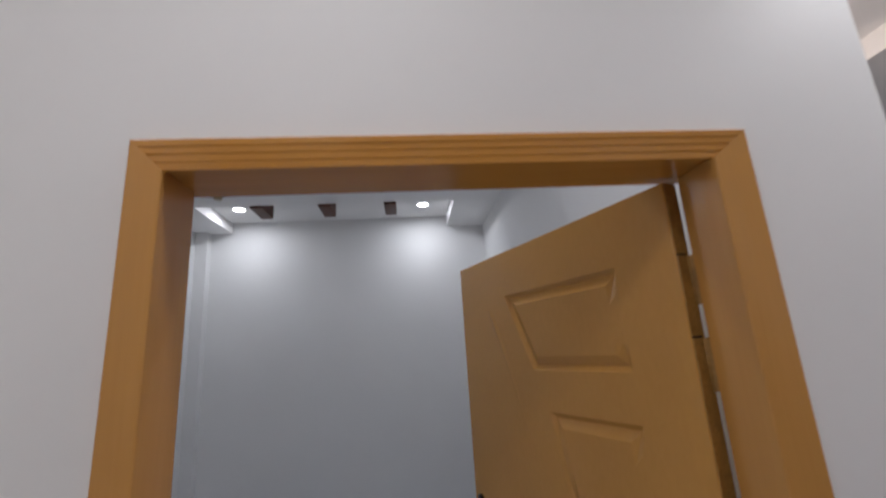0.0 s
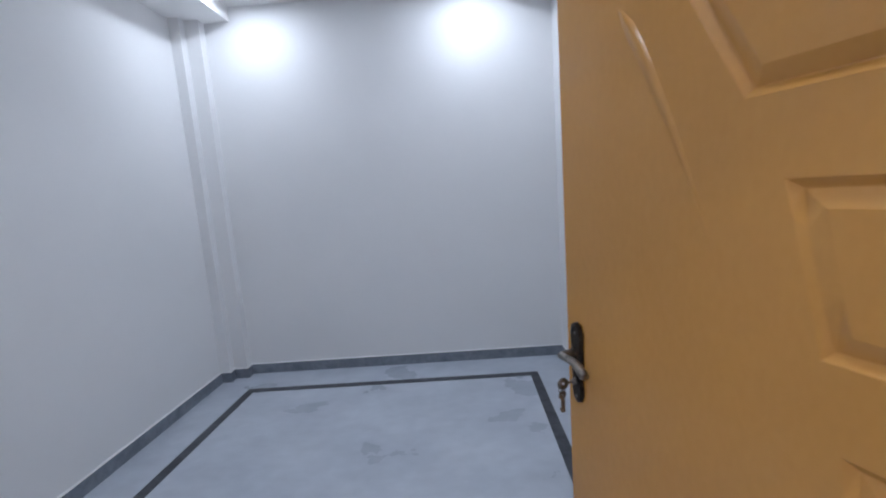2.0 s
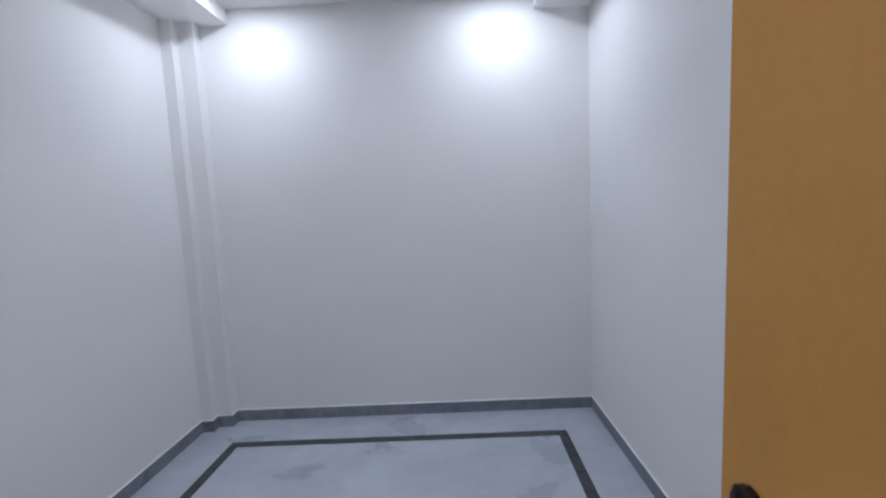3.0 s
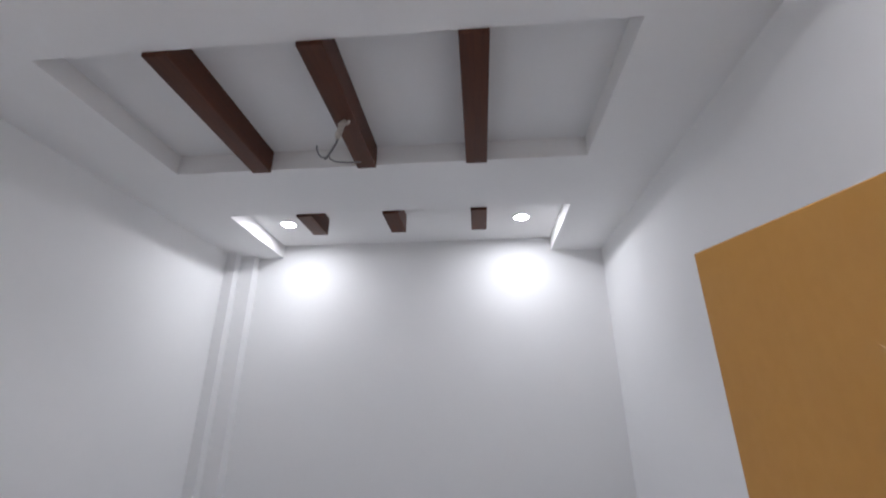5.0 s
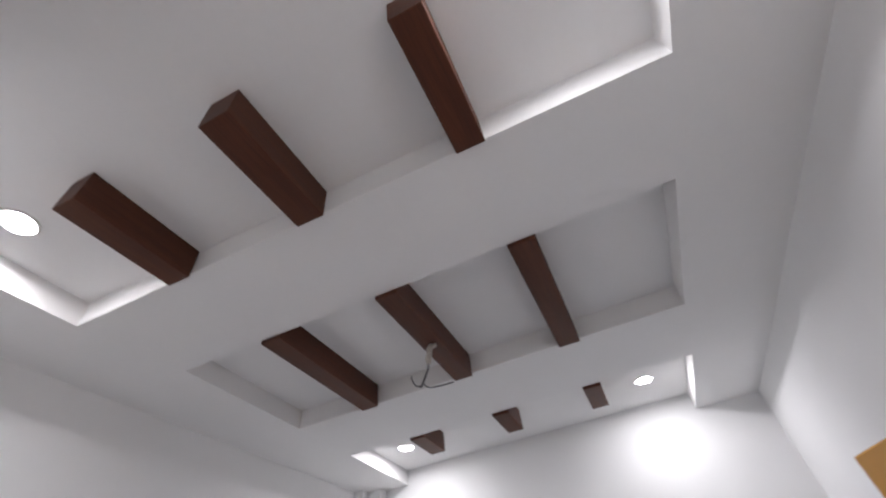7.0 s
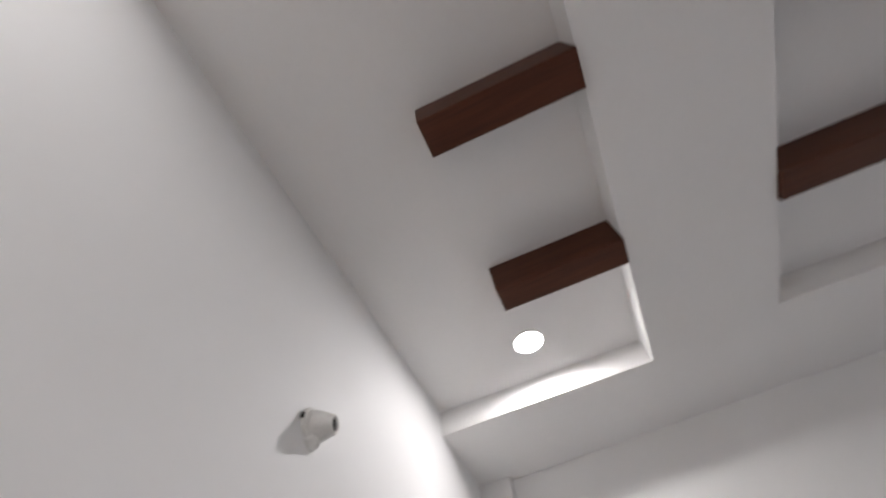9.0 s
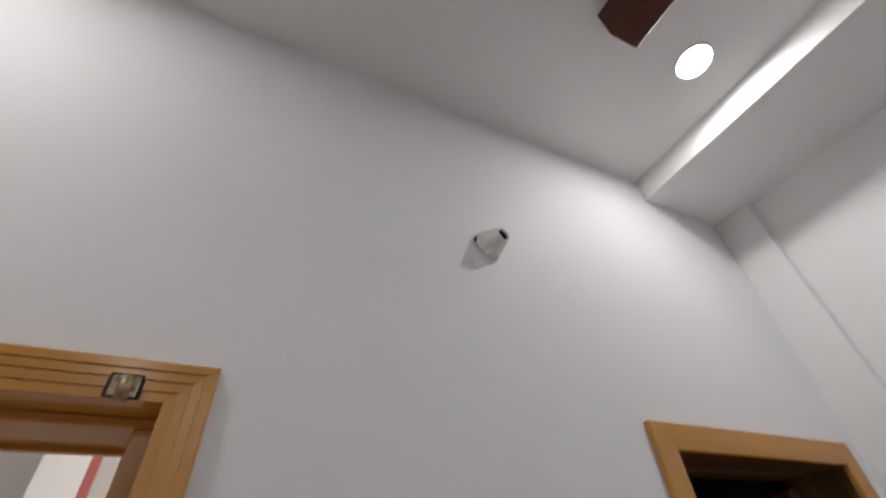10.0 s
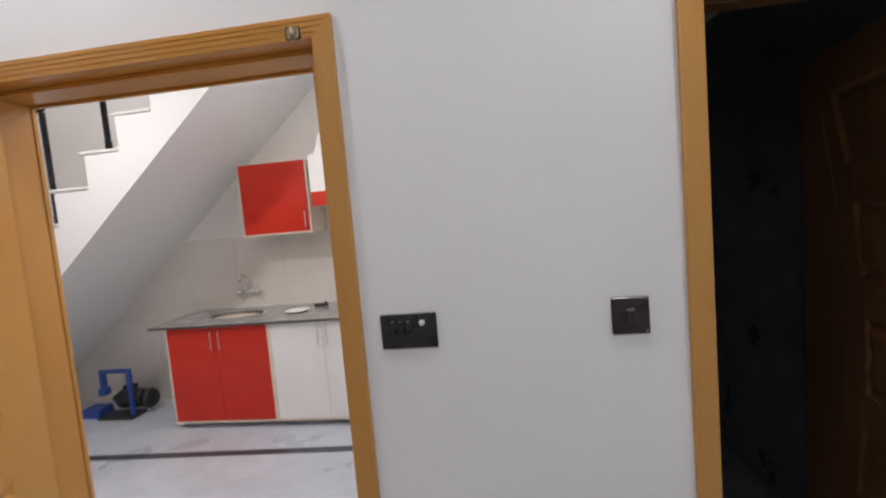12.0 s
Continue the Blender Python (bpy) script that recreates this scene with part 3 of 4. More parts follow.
# keys left in the lock
dk = Vector((0.694, 0.956)) - Vector((1.036, -0.045))
dk.normalize()
key_at = Vector((1.036, -0.045)) + dk * 1.010
keys = thing("door_keys", pose(key_at.x, key_at.y, 0.995, 0, 0, math.degrees(math.atan2(dk.y, dk.x))), "dull steel keys hanging from the lock", "keys")
part("key_in_lock", box(-0.0015, 0.0015, 0.020, 0.040, -0.004, 0.004, 0.0006), PEWTER, keys)
part("key_bow", lathe([(0.004, -0.0012), (0.0165, -0.0012), (0.0165, 0.0012), (0.004, 0.0012), (0.004, -0.0012)], 20, pose(0.0, 0.050, 0.0, 0, 90, 0)), PEWTER, keys, smooth=True)
ring_pts = [(0.0, 0.054 + 0.010 * math.sin(a), -0.014 + 0.012 * math.cos(a)) for a in (2 * math.pi * i / 20 for i in range(21))]
part("key_ring", tube(ring_pts, 0.0012, 6), PEWTER, keys, smooth=True)
hang = lathe([(0.003, -0.0014), (0.0125, -0.0014), (0.0125, 0.0014), (0.003, 0.0014), (0.003, -0.0014)], 18, pose(0.002, 0.052, -0.032, 0, 90, 12))
hang = box(-0.0015, 0.0035, 0.046, 0.057, -0.080, -0.041, 0.0008, bm=hang)
hang = box(-0.001, 0.003, 0.056, 0.061, -0.074, -0.066, 0.0006, bm=hang)
part("hanging_key", hang, PEWTER, keys)

# the bathroom leaf, swung into the dark room
bath_door = door_leaf("door_2", (-1.545, -0.130), (-1.645, -0.70), 0.62, 2.02, 0.036, BROWN_DOOR, "brown moulded bathroom door opened into the dark", -1)
for z in (1.86, 1.62, 0.25):
    hz = part("hinge", lathe([(0, -0.05), (0.006, -0.05), (0.006, 0.05), (0, 0.05)], 12, pose(-0.009, -0.032, z)), IRON, bath_door, "dark steel hinge", smooth=True)
    part("hinge_plate", box(-0.0025, 0.0, -0.034, -0.012, z - 0.05, z + 0.05), IRON, hz)


# ---------------------------------------------------------------- ceiling beams and downlights
BEAM_X = [-0.854, -0.286, 0.280]


def ceiling_beam(x, y0, y1, east=0.049, west=0.054):
    ob = thing("ceiling_beam", pose(x + 0.054, (y0 + y1) / 2, 2.975), "dark walnut decorative beam fixed in the ceiling tray", "ceiling beam", "beams in the ceiling trays")
    h = (y1 - y0) / 2
    bm = box(-west, east, -h, h, 0.0, LAMP_Z - 2.975, 0.0)
    low = [e for e in bm.edges if all(v.co.z < 0.001 for v in e.verts)]
    bmesh.ops.bevel(bm, geom=low, offset=0.0022, segments=1, affect="EDGES")
    part("beam", bm, WALNUT, ob)
    return ob


for x in BEAM_X:
    ceiling_beam(x + 0.010, 2.652, 2.965)
    ceiling_beam(x, 1.305, 2.108, 0.043 if x < 0 else 0.052)
    ceiling_beam(x - 0.006, 0.438, 0.846, 0.038, 0.062 if -0.5 < x < 0 else 0.054)


def downlight(x, y):
    ob = thing("downlight", pose(x, y, LAMP_Z), "round recessed white downlight, switched on", "downlight", "ceiling downlights")
    part("rim", lathe([(0.052, -0.003), (0.053, -0.007), (0.056, -0.007), (0.059, -0.003), (0.060, 0.0), (0.052, 0.0), (0.052, -0.003)], 36), WHITE_PLASTIC, ob, "white rim", smooth=True)
    part("diffuser", lathe([(0, -0.009), (0.022, -0.0085), (0.040, -0.007), (0.0525, -0.004)], 36), LED, ob, "glowing diffuser", smooth=True)
    return ob


for x, y in ROOM_LAMPS:
    downlight(x, y)

# loose fan wires hanging from the middle beam
wires = thing("ceiling_wires", pose(-0.234, 1.715, 2.975), "loose taped electric wires hanging from a ceiling hook", "wires")
part("hook", tube([(0.0, 0, 0.002), (0, 0, -0.012), (0.008, 0, -0.022), (0.018, 0, -0.016), (0.017, 0, -0.004)], 0.006, 8), TAPE, wires, "pale hook", smooth=True)
part("taped_bundle", tube([(0, 0, -0.004), (-0.014, -0.004, -0.03), (-0.012, -0.008, -0.055), (-0.02, -0.010, -0.08), (-0.018, -0.012, -0.098), (-0.022, -0.012, -0.108)], 0.0125, 10, taper=[0.8, 1.25, 0.95, 1.15, 0.9, 0.5]), TAPE, wires, "pale taped cable bundle", smooth=True)
part("wire", tube([(-0.018, -0.012, -0.10), (-0.024, -0.014, -0.13), (-0.040, -0.016, -0.165), (-0.056, -0.018, -0.198), (-0.066, -0.018, -0.206)], 0.0048, 8), CABLE_GREY, wires, smooth=True)
part("wire", tube([(-0.055, -0.018, -0.198), (-0.080, -0.018, -0.196), (-0.094, -0.018, -0.178), (-0.103, -0.018, -0.155), (-0.104, -0.018, -0.138)], 0.003, 8), CABLE_GREY, wires, smooth=True)
part("wire", tube([(-0.050, -0.018, -0.185), (-0.040, -0.018, -0.206), (-0.020, -0.016, -0.219), (0.03, -0.014, -0.224), (0.088, -0.012, -0.224)], 0.003, 8), CABLE_GREY, wires, smooth=True)


# ---------------------------------------------------------------- wall fittings of the room
stub = thing("pipe_fitting", pose(-0.575, 0.0, 2.528) @ Matrix.Scale(0.92, 4), "white plastic pipe stub with an open mouth on the wall", "pipe fitting")
ax = pose(0.006, -0.022, 0.0, -93, 0, 13)
boss = pose(-0.006, 0.006, -0.018, 180 - 4, -16)
part("collar", lathe([(0, 0.0), (0.037, 0.0), (0.040, 0.003), (0.040, 0.008), (0.036, 0.011), (0, 0.011)], 28, pose(0.006, 0.0, 0.0, -90)), WHITE_PLASTIC, stub, smooth=True)
part("body", lathe([(0.034, 0.010), (0.0385, 0.026), (0.0380, 0.036), (0.0250, 0.070), (0.0226, 0.078), (0.0215, 0.0805), (0.0175, 0.0795), (0.0165, 0.055), (0.0, 0.055)], 32, ax), WHITE_PLASTIC, stub, smooth=True)
# near-black lining gives the white bore its inner shade
part("bore", lathe([(0.0, 0.0558), (0.0160, 0.0558), (0.0163, 0.074)], 24, ax), NEAR_BLACK, stub, "open bore lined near-black for its inner shade")
part("side_boss", lathe([(0.0, 0.0), (0.0190, 0.0), (0.0195, 0.026), (0.0175, 0.033), (0.011, 0.036), (0.0, 0.037)], 22, boss), WHITE_PLASTIC, stub, "rounded blind boss", smooth=True)
part("seam_ring", lathe([(0.0190, 0.0), (0.0212, 0.0), (0.0212, 0.0035), (0.0190, 0.0035), (0.0190, 0.0)], 24, boss @ Matrix.Translation((0, 0, 0.020))), WHITE_PLASTIC, stub, smooth=True)
part("clip_ring", lathe([(0.0375, 0.0), (0.0405, 0.0), (0.0405, 0.0035), (0.0375, 0.0035), (0.0375, 0.0)], 28, ax @ Matrix.Translation((0, 0, 0.030))), WHITE_PLASTIC, stub, smooth=True)
# solid near-black block drawn for the shade in the slot
part("clip_slot", box(0.040, 0.0485, 0.001, 0.009, -0.006, 0.008, 0.001), NEAR_BLACK, stub)

# switch plate
sw = thing("switch_plate", pose(-0.185, 0.0, 1.270) @ Matrix.Scale(1.13, 4), "glossy black wall switch plate with rocker switches", "light switch")
part("plate", box(-0.068, 0.068, 0.0, 0.009, -0.042, 0.042, 0.002), BLACK_GLOSS, sw)
for i in range(4):
    part("rocker", box(0.030 - i * 0.020, 0.047 - i * 0.020, 0.009, 0.0125, 0.002, 0.030, 0.001), BLACK_GLOSS, sw)
for i in range(3):
    part("mark", box(0.034 - i * 0.020, 0.043 - i * 0.020, 0.0124, 0.0128, 0.024, 0.026), GREY_MARK, sw)
part("indicator_knob", lathe([(0, 0), (0.0075, 0), (0.007, 0.004), (0.004, 0.006), (0, 0.0065)], 16, pose(-0.0335, 0.009, 0.020, -90)), WHITE_PLASTIC, sw, "small white knob", smooth=True)
part("socket_inset", box(0.006, 0.046, 0.009, 0.0102, -0.032, -0.008, 0.001), NEAR_BLACK, sw)
part("socket_inset", box(-0.040, -0.004, 0.009, 0.0102, -0.032, -0.008, 0.001), NEAR_BLACK, sw)
sk = thing("socket_plate", pose(-0.760, 0.0, 1.280) @ Matrix.Scale(1.12, 4), "dark brown square wall switch plate", "wall socket")
part("plate", box(-0.041, 0.041, 0.0, 0.009, -0.043, 0.043, 0.002), BROWN_GLOSS, sk)
part("toggle", box(-0.010, 0.010, 0.009, 0.013, -0.014, 0.012, 0.001), BROWN_GLOSS, sk)
part("mark", box(-0.008, 0.008, 0.0095, 0.0103, 0.014, 0.0165), GREY_MARK, sk)
part("mark", box(-0.036, -0.032, 0.0088, 0.0094, -0.038, -0.033), GREY_MARK, sk)


# ---------------------------------------------------------------- stair over the kitchen
RUN, RISE = 0.28, 0.240
X0, Z0 = 2.382, 1.998                # riser above the tread whose top is Z0


def under(x):
    return 2.006 + 0.89 * (2.0 - x)


stair = thing("staircase", pose(0, 0, 0), "white plastered concrete stair with marble treads", "staircase")
stair.matrix_world = Matrix.Identity(4)
steps = list(range(-8, 6))
outline = []
for k in steps:
    x_r, z_t = X0 - RUN * k, Z0 + RISE * k
    outline += [(x_r + RUN, z_t - 0.022), (x_r, z_t - 0.022)]
x_end = X0 - RUN * steps[-1]
x_low = 2.0 + 2.006 / 0.89
outline = [(outline[0][0], 0.0)] + outline + [(x_end, under(x_end)), (x_low, 0.0)]
part("flight", prism(outline, HALL_SOUTH + 0.002, STAIR_NORTH, "y"), STAIR_PAINT, stair)
for k in steps:
    x_r, z_t = X0 - RUN * k, Z0 + RISE * k
    part("tread", box(x_r - 0.002, x_r + RUN + 0.025, HALL_SOUTH + 0.004, STAIR_NORTH + 0.012, z_t - 0.022, z_t, 0.004), WHITE_MARBLE, stair, "pale marble tread")


def twisted_bar(height, r=0.021):
    """A square bar twisted about its length."""
    bm = bmesh.new()
    rings = []
    n = int(height / 0.012)
    for i in range(n + 1):
        z = height * i / n
        a0 = 0.0 if z < 0.06 or z > height - 0.06 else (z - 0.06) * 55
        rings.append([bm.verts.new((r * math.cos(a0 + a), r * math.sin(a0 + a), z)) for a in (math.pi / 4 + math.pi / 2 * q for q in range(4))])
    for a, b in zip(rings, rings[1:]):
        for q in range(4):
            bm.faces.new((a[q], a[(q + 1) % 4], b[(q + 1) % 4], b[q]))
    bm.faces.new(rings[0])
    bm.faces.new(rings[-1])
    return bm


rail = thing("stair_railing", pose(0, 0, 0), "black wrought iron stair railing with twisted bars", "railing")
rail.matrix_world = Matrix.Identity(4)

bar_mesh = mesh_of("baluster", twisted_bar(0.86), IRON)
for k in range(-7, 5, 2):
    b = new("baluster", bar_mesh)
    b.parent = rail
    b.matrix_world = pose(X0 - RUN * k + (0.112 if k > 0 else 0.045), STAIR_NORTH - 0.04, Z0 + RISE * k)
ra, rb = -7, 3
part("handrail", tube([(X0 - RUN * k + 0.045, STAIR_NORTH - 0.04, Z0 + RISE * k + 0.87) for k in (ra - 0.4, ra, rb, rb + 0.4)], 0.024, 10), IRON, rail, smooth=True)


# ---------------------------------------------------------------- kitchen
BASE_Y = -2.00                     # front of the base units
base_z0, base_z1 = 0.052, 0.852


def pull(parent, x, y, z, length=0.165):
    pts = [(x, y, z - length / 2), (x, y + 0.022, z - length / 2 + 0.006), (x, y + 0.026, z - length / 2 + 0.02), (x, y + 0.026, z + length / 2 - 0.02), (x, y + 0.022, z + length / 2 - 0.006), (x, y, z + length / 2)]
    return part("handle", tube(pts, 0.0042, 8), CHROME, parent, "chrome bow handle", smooth=True)


def base_unit(x0, x1, mat, label):
    ob = thing("base_cabinet", pose((x0 + x1) / 2, BASE_Y, 0), label, "kitchen cabinet", "kitchen base cabinets")
    w = (x1 - x0) / 2
    part("carcass", box(-w, w, HALL_SOUTH + 0.004 - BASE_Y, -0.020, base_z0, base_z1, 0.001), CREAM_EDGE, ob, "cream edged carcass")
    part("plinth", box(-w + 0.01, w - 0.01, -0.50, -0.08, 0.0, base_z0), SKIRT, ob, "grey recessed plinth")
    part("edging", box(-w, -w + 0.014, -0.0195, 0.0, base_z0, base_z1), CREAM_EDGE, ob, "cream edging strip")
    part("edging", box(w - 0.014, w, -0.0195, 0.0, base_z0, base_z1), CREAM_EDGE, ob, "cream edging strip")
    part("edging", box(-w + 0.0145, w - 0.0145, -0.0195, 0.0, base_z0, base_z0 + 0.014), CREAM_EDGE, ob, "cream edging strip")
    for a, b, hx in ((-w + 0.016, -0.0015, -0.035), (0.0015, w - 0.016, 0.035)):
        d = part("door", box(a, b, -0.018, 0.0, base_z0 + 0.016, base_z1 - 0.004, 0.0015), mat, ob)
        pull(d, hx, 0.0, base_z1 - 0.115)
    return ob


base_unit(1.402, 2.300, RED, "red fronted kitchen base cabinet under the sink")
base_unit(0.50, 1.400, WHITE_LAM, "white fronted kitchen base cabinet")

# worktop with a sink cut-out
SINK = (1.85, -2.315, 0.235, 0.150)         # centre and half axes


def oval(rx, ry, z, n=40):
    return [(rx * math.cos(2 * math.pi * k / n), ry * math.sin(2 * math.pi * k / n), z) for k in range(n)]


def bridge(bm, a, b):
    for i in range(len(a)):
        bm.faces.new((a[i], a[(i + 1) % len(a)], b[(i + 1) % len(b)], b[i]))


top = bmesh.new()
rims = []
for z in (0.853, 0.873):
    outer = [top.verts.new((x, y, z)) for x, y in ((0.50, HALL_SOUTH + 0.003), (2.425, HALL_SOUTH + 0.003), (2.425, BASE_Y + 0.03), (0.50, BASE_Y + 0.03))]
    hole = [top.verts.new((SINK[0] + x, SINK[1] + y, z)) for x, y, z0 in oval(SINK[2], SINK[3], 0)]
    edges = [top.edges.new((r[i], r[(i + 1) % len(r)])) for r in (outer, hole) for i in range(len(r))]
    bmesh.ops.triangle_fill(top, use_beauty=True, edges=edges)
    rims.append((outer, hole))
bridge(top, rims[0][0], rims[1][0])
bridge(top, rims[0][1], rims[1][1])
counter = tagged(new("worktop", mesh_of("worktop", top, GRANITE)), "grey granite worktop along the kitchen wall", "worktop")
part("front_edge", box(0.50, 2.425, BASE_Y + 0.0302, BASE_Y + 0.0325, 0.852, 0.870, 0.0008), DARK_EDGE, counter, "dark front edge")
sink = thing("kitchen_sink", pose(SINK[0], SINK[1], 0.873), "oval stainless steel kitchen sink set in the worktop", "sink")
bm = bmesh.new()
rings = [[bm.verts.new(p) for p in oval(rx, ry, z)] for rx, ry, z in ((0.255, 0.170, 0.0005), (0.252, 0.167, 0.004), (0.232, 0.147, 0.004))]
for a, b in zip(rings, rings[1:]):
    bridge(bm, a, b)
part("rim", bm, STEEL, sink, smooth=True)
bm = bmesh.new()
rings = [[bm.verts.new(p) for p in oval(rx, ry, z)] for rx, ry, z in ((0.231, 0.146, 0.003), (0.225, 0.140, -0.02), (0.205, 0.125, -0.11), (0.16, 0.09, -0.145), (0.03, 0.02, -0.152))]
for a, b in zip(rings, rings[1:]):
    bridge(bm, a, b)
bm.faces.new(rings[-1])
part("bowl", bm, DULL_STEEL, sink, smooth=True)
part("drain", lathe([(0, 0), (0.03, 0), (0.034, 0.003), (0, 0.004)], 18, pose(0, 0, -0.149)), CHROME, sink)

tap = thing("kitchen_tap", pose(1.885, HALL_SOUTH, 1.03), "chrome wall-mounted mixer tap with a swan neck", "tap")
for dx in (-0.075, 0.075):
    part("wall_flange", lathe([(0, 0), (0.028, 0), (0.026, 0.008), (0.012, 0.012), (0.012, 0.05), (0, 0.05)], 20, pose(dx, 0, 0, -90)), CHROME, tap, smooth=True)
    part("cross_knob", lathe([(0, 0), (0.018, 0), (0.029, 0.010), (0.031, 0.024), (0.024, 0.040), (0.012, 0.046), (0, 0.047)], 18, pose(dx * 1.15, 0.05, 0, -90)), CHROME, tap, smooth=True)
part("bridge", tube([(-0.09, 0.05, 0), (0.09, 0.05, 0)], 0.014, 14), CHROME, tap, smooth=True)
neck = [(0, 0.05, 0), (0, 0.052, 0.06), (0, 0.06, 0.11), (0.004, 0.085, 0.15), (0.006, 0.125, 0.165), (0.008, 0.165, 0.15), (0.008, 0.18, 0.115)]
part("spout", tube(neck, 0.011, 10), CHROME, tap, smooth=True)

dish = thing("white_plate", pose(1.29, -2.30, 0.873), "white round plate lying on the worktop", "plate")
part("dish", lathe([(0, 0.002), (0.07, 0.002), (0.10, 0.010), (0.105, 0.013), (0.10, 0.013), (0.07, 0.006), (0, 0.006)], 28), WHITE_PLASTIC, dish, smooth=True)
lump = thing("black_gas_hose_end", pose(1.15, -2.48, 0.873), "small black fitting lying on the worktop", "fitting")
part("body", box(-0.06, 0.06, -0.016, 0.016, 0.0, 0.022, 0.006, segments=2), BLACK_CAST, lump)
part("knob", lathe([(0, 0.020), (0.014, 0.020), (0.016, 0.032), (0.008, 0.04), (0, 0.04)], 14, pose(-0.045, 0, 0)), BLACK_CAST, lump, smooth=True)

gas_tap = thing("gas_tap", pose(0.93, -2.55, 0.873), "small black gas tap standing on the worktop", "gas tap")
part("stem", lathe([(0, 0), (0.012, 0), (0.010, 0.03), (0, 0.03)], 14), BLACK_CAST, gas_tap, smooth=True)
part("knob", lathe([(0, 0.03), (0.020, 0.031), (0.022, 0.044), (0.016, 0.052), (0, 0.054)], 16), BLACK_CAST, gas_tap, smooth=True)

# wall cabinet
wc = thing("wall_cabinet", pose(1.409, -2.33, 1.540), "red fronted kitchen wall cabinet with cream edges", "wall cabinet")
part("carcass", box(-0.318, 0.304, HALL_SOUTH + 0.002 + 2.33, -0.020, 0.0, 0.610, 0.001), CREAM_EDGE, wc)
part("edging", box(-0.318, -0.304, -0.0195, 0.0, 0.0, 0.610), CREAM_EDGE, wc, "cream edging strip")
part("edging", box(0.290, 0.304, -0.0195, 0.0, 0.0, 0.610), CREAM_EDGE, wc, "cream edging strip")
part("edging", box(-0.3035, 0.2895, -0.0195, 0.0, 0.0, 0.012), CREAM_EDGE, wc, "cream edging strip")
wd = part("door", box(-0.302, 0.288, -0.018, 0.002, 0.014, 0.608, 0.0015), RED, wc)
pull(wd, -0.276, 0.0, 0.115, 0.15)

# extractor hood with its duct
hood = thing("extractor_hood", pose(0.608, -2.24, 1.747), "white boxed extractor hood with a red band and duct", "extractor hood")
back = HALL_SOUTH + 2.242
part("red_band", box(-0.424, 0.424, -0.018, 0.0, 0.0, 0.118, 0.001), RED, hood)
part("side_panel", box(0.406, 0.424, back, -0.019, 0.0, 0.118), WHITE_LAM, hood)
part("side_panel", box(-0.424, -0.406, back, -0.019, 0.0, 0.118), WHITE_LAM, hood)
part("front_box", prism([(0.0, 0.119), (-0.012, 0.424), (back, 0.424), (back, 0.119)], -0.424, 0.424, "x"), WHITE_LAM, hood)
cap = bmesh.new()
lo = [cap.verts.new(p) for p in ((-0.368, -0.015, 0.425), (0.368, -0.015, 0.425), (0.368, back, 0.425), (-0.368, back, 0.425))]
hi = [cap.verts.new(p) for p in ((-0.345, -0.085, 0.60), (0.345, -0.085, 0.60), (0.345, back, 0.60), (-0.345, back, 0.60))]
for i in range(4):
    cap.faces.new((lo[i], lo[(i + 1) % 4], hi[(i + 1) % 4], hi[i]))
cap.faces.new(lo)
cap.faces.new(hi)
part("upper_slope", cap, WHITE_LAM, hood)
duct = part("duct", box(-0.102, 0.102, -0.22, -0.008, 0.4245, 1.40, 0.001), WHITE_LAM, hood)
part("duct_side", box(-0.107, -0.103, -0.22, -0.008, 0.4245, 1.40), RED, duct, "red duct side")

# pump under the stair
pump = thing("water_pump", pose(3.05, -2.27, 0.0), "blue steel bracket with a black electric pump motor", "water pump")
part("post", box(-0.115, -0.08, -0.025, 0.015, 0.0, 0.411, 0.004), BLUE_PAINT, pump)
part("top_arm", box(-0.115, 0.19, -0.025, 0.015, 0.412, 0.445, 0.004), BLUE_PAINT, pump)
part("drop_arm", box(0.15, 0.185, -0.03, 0.02, 0.28, 0.411, 0.004), BLUE_PAINT, pump)
part("clamp", box(0.135, 0.20, -0.045, 0.035, 0.21, 0.279, 0.008), BLUE_PAINT, pump)
part("base_plate", box(-0.15, 0.20, -0.10, 0.07, 0.0, 0.025, 0.004), BLACK_CAST, pump, "black base plate")
motor = lathe([(0, -0.15), (0.06, -0.15), (0.085, -0.13), (0.09, -0.05), (0.09, 0.07), (0.075, 0.10), (0.03, 0.12), (0.03, 0.17), (0, 0.17)], 20, pose(0.03, -0.13, 0.125, 0, 90))
part("motor", motor, BLACK_CAST, pump, smooth=True)
part("foot_box", box(0.215, 0.40, -0.12, 0.04, 0.0, 0.085, 0.006), BLUE_PAINT, pump, "blue foot of the bracket")
part("terminal_box", box(-0.02, 0.07, -0.17, -0.09, 0.21, 0.255, 0.006), BLACK_CAST, pump)
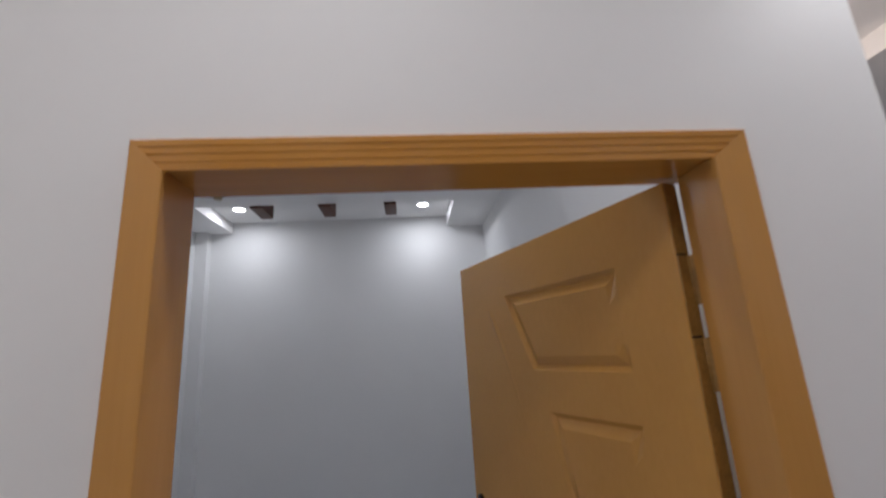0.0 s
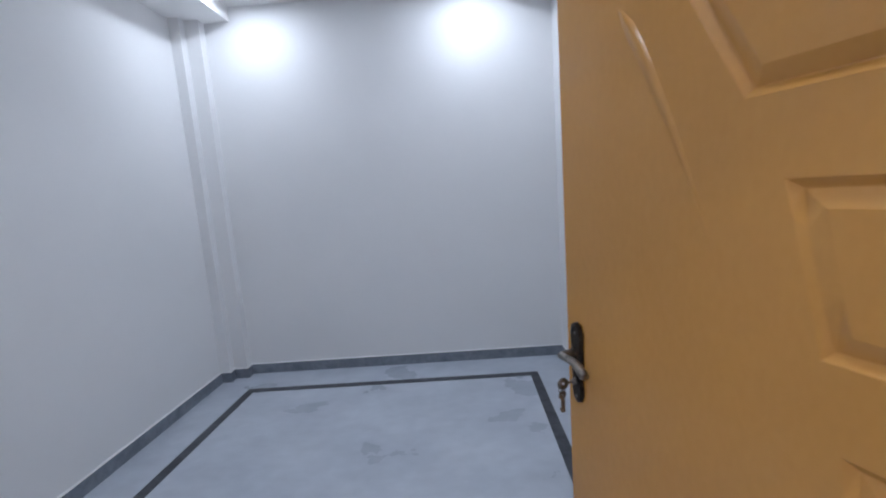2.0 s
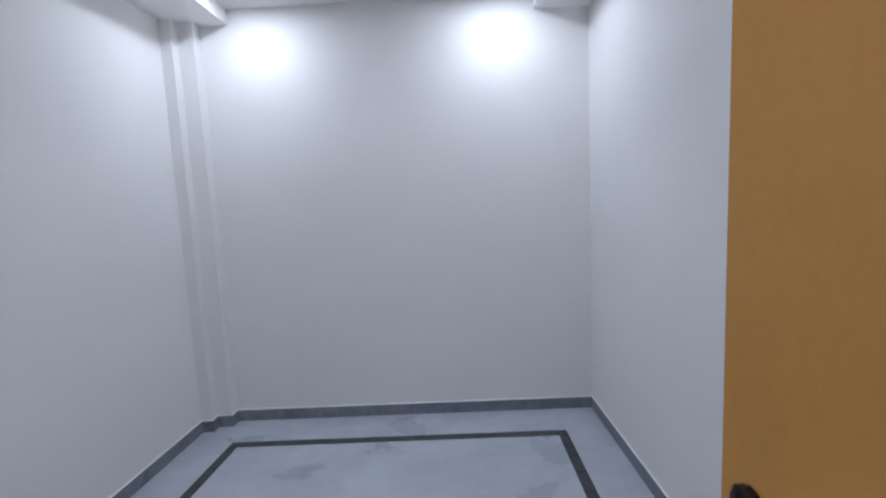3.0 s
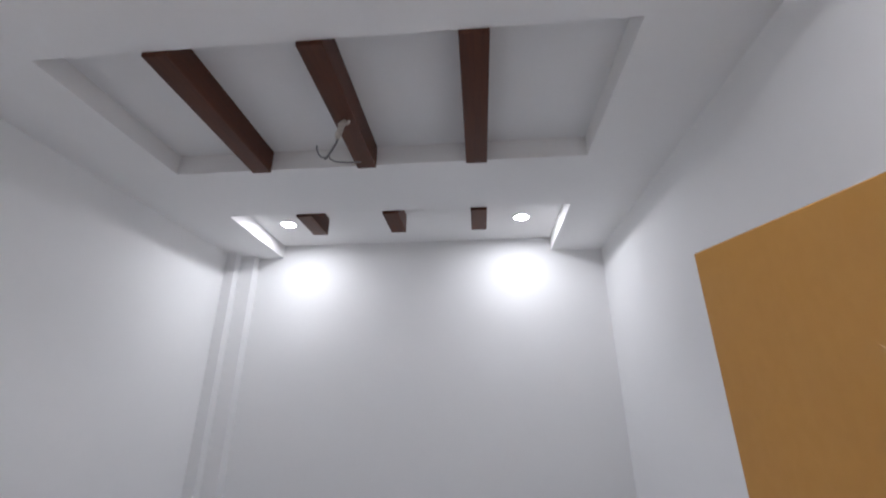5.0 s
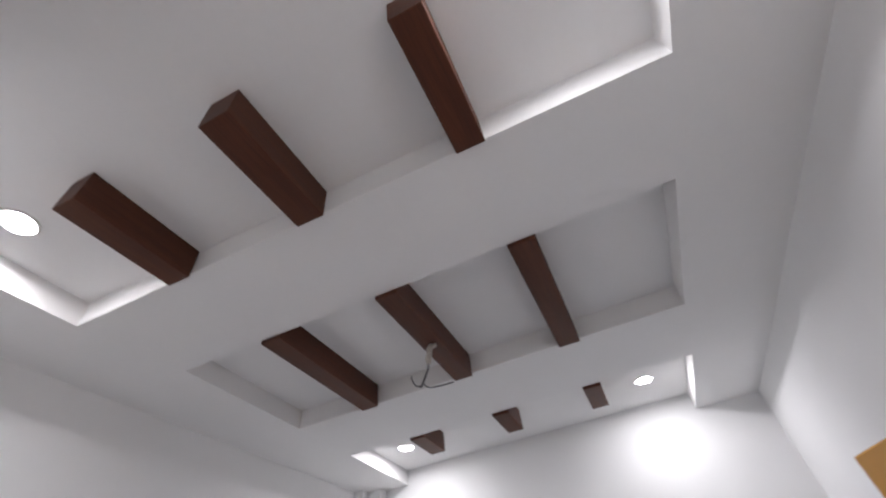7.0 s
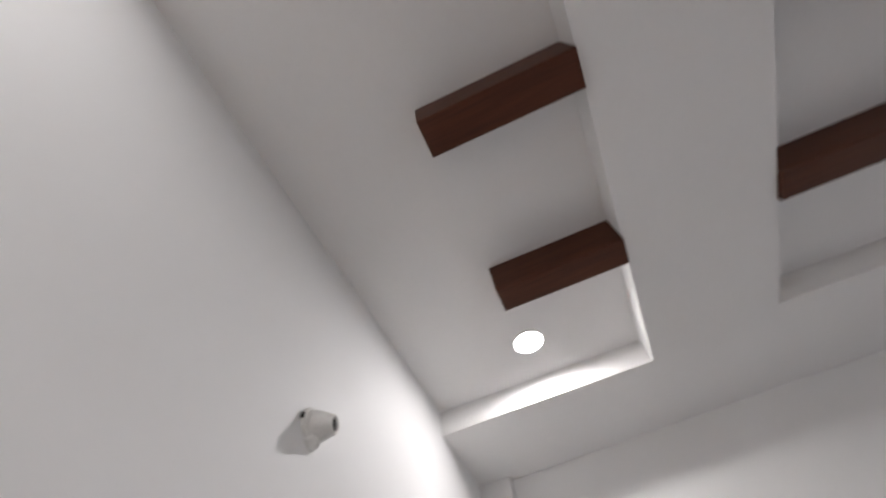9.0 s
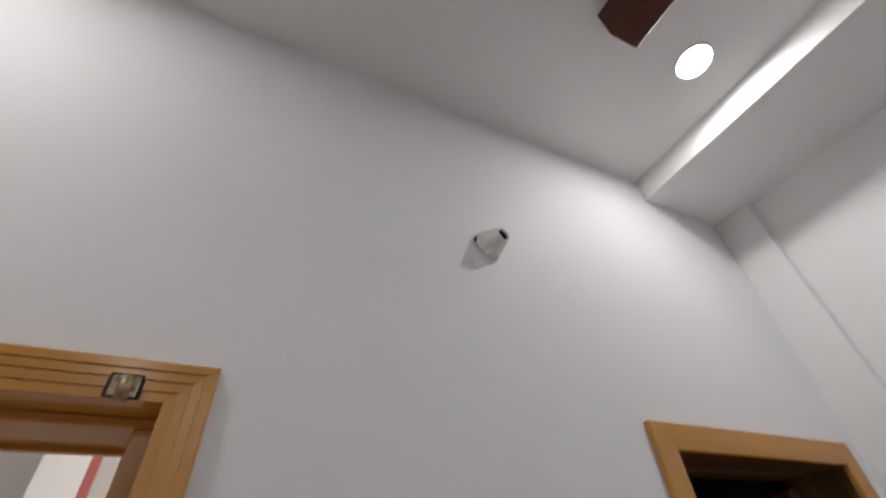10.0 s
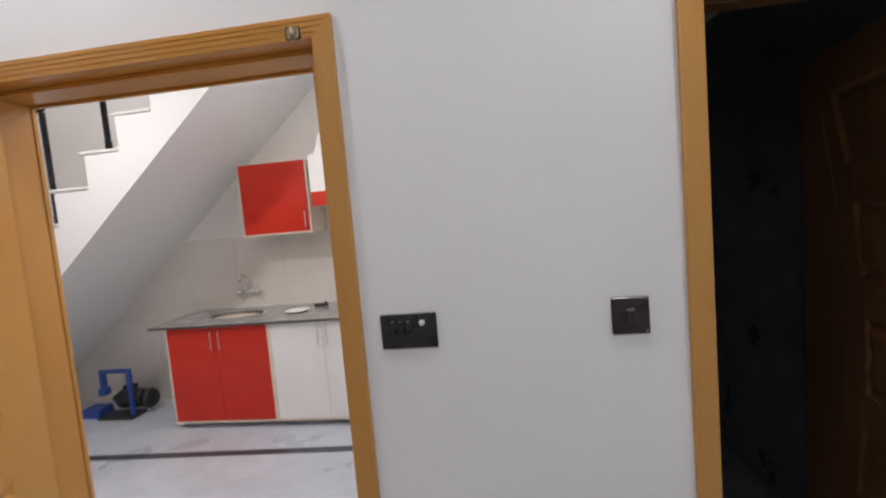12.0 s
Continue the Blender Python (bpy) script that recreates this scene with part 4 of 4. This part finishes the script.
part("impeller_housing", lathe([(0, -0.03), (0.075, -0.03), (0.09, 0.0), (0.075, 0.03), (0, 0.03)], 22, pose(-0.20, -0.10, 0.13, 0, 90)), BLACK_CAST, pump, smooth=True)


# a fitting out of view for each of the unseen hall lights
def hall_light(x, y, wide):
    ob = thing("hall_ceiling_light", pose(x, y, HALL_Z), "round white ceiling light, unseen, placed to light the hall", "ceiling light", "hall ceiling lights")
    r = wide / 2
    part("rim", lathe([(0.8 * r, 0.0), (r, 0.0), (r, -0.018), (0.8 * r, -0.022), (0.8 * r, 0.0)], 32), WHITE_PLASTIC, ob, smooth=True)
    part("diffuser", lathe([(0, -0.016), (0.79 * r, -0.014)], 32), HALL_LED, ob, smooth=True)
    return ob


for x, y, watts, wide in HALL_LAMPS:
    hall_light(x, y, wide)


# glazed wall tiles above the worktop, one piece each
kitchen_wall = bpy.data.objects["wall_kitchen"]
part("tile_grout", box(-0.79, 3.83, HALL_SOUTH, HALL_SOUTH + 0.0055, 0.0, 1.548), GROUT, kitchen_wall, "grey grout behind glazed tiles")
PITCH, COURSE = 0.474, 0.3875
tile_mesh = mesh_of("tile", box(-PITCH / 2 + 0.001, PITCH / 2 - 0.001, 0.0, 0.008, 0.001, COURSE - 0.001, 0.0012), TILE_CREAM)
for row in range(4):
    for col in range(9):
        tile = new("tile", tile_mesh)
        tile.parent = kitchen_wall
        tile.matrix_world = pose(1.055 + PITCH * (col - 3 + 0.5), HALL_SOUTH, COURSE * row)
# two flat lilac grey ovals laid on the tile face
smudge = lathe([(0, 0), (0.10, 0.0), (0.095, 0.0008), (0, 0.0012)], 28, Matrix.Translation((0.765, HALL_SOUTH + 0.008, 1.290)) @ Matrix.Diagonal((1, 1, 0.24, 1)) @ pose(0, 0, 0, -90))
lathe([(0, 0), (0.042, 0.0), (0.040, 0.0008), (0, 0.0012)], 22, Matrix.Translation((0.79, HALL_SOUTH + 0.0085, 1.335)) @ Matrix.Diagonal((1, 1, 0.8, 1)) @ pose(0, 0, 0, -90), smudge)
part("printed_motif", smudge, LILAC, kitchen_wall, "flat lilac grey shape on a tile")
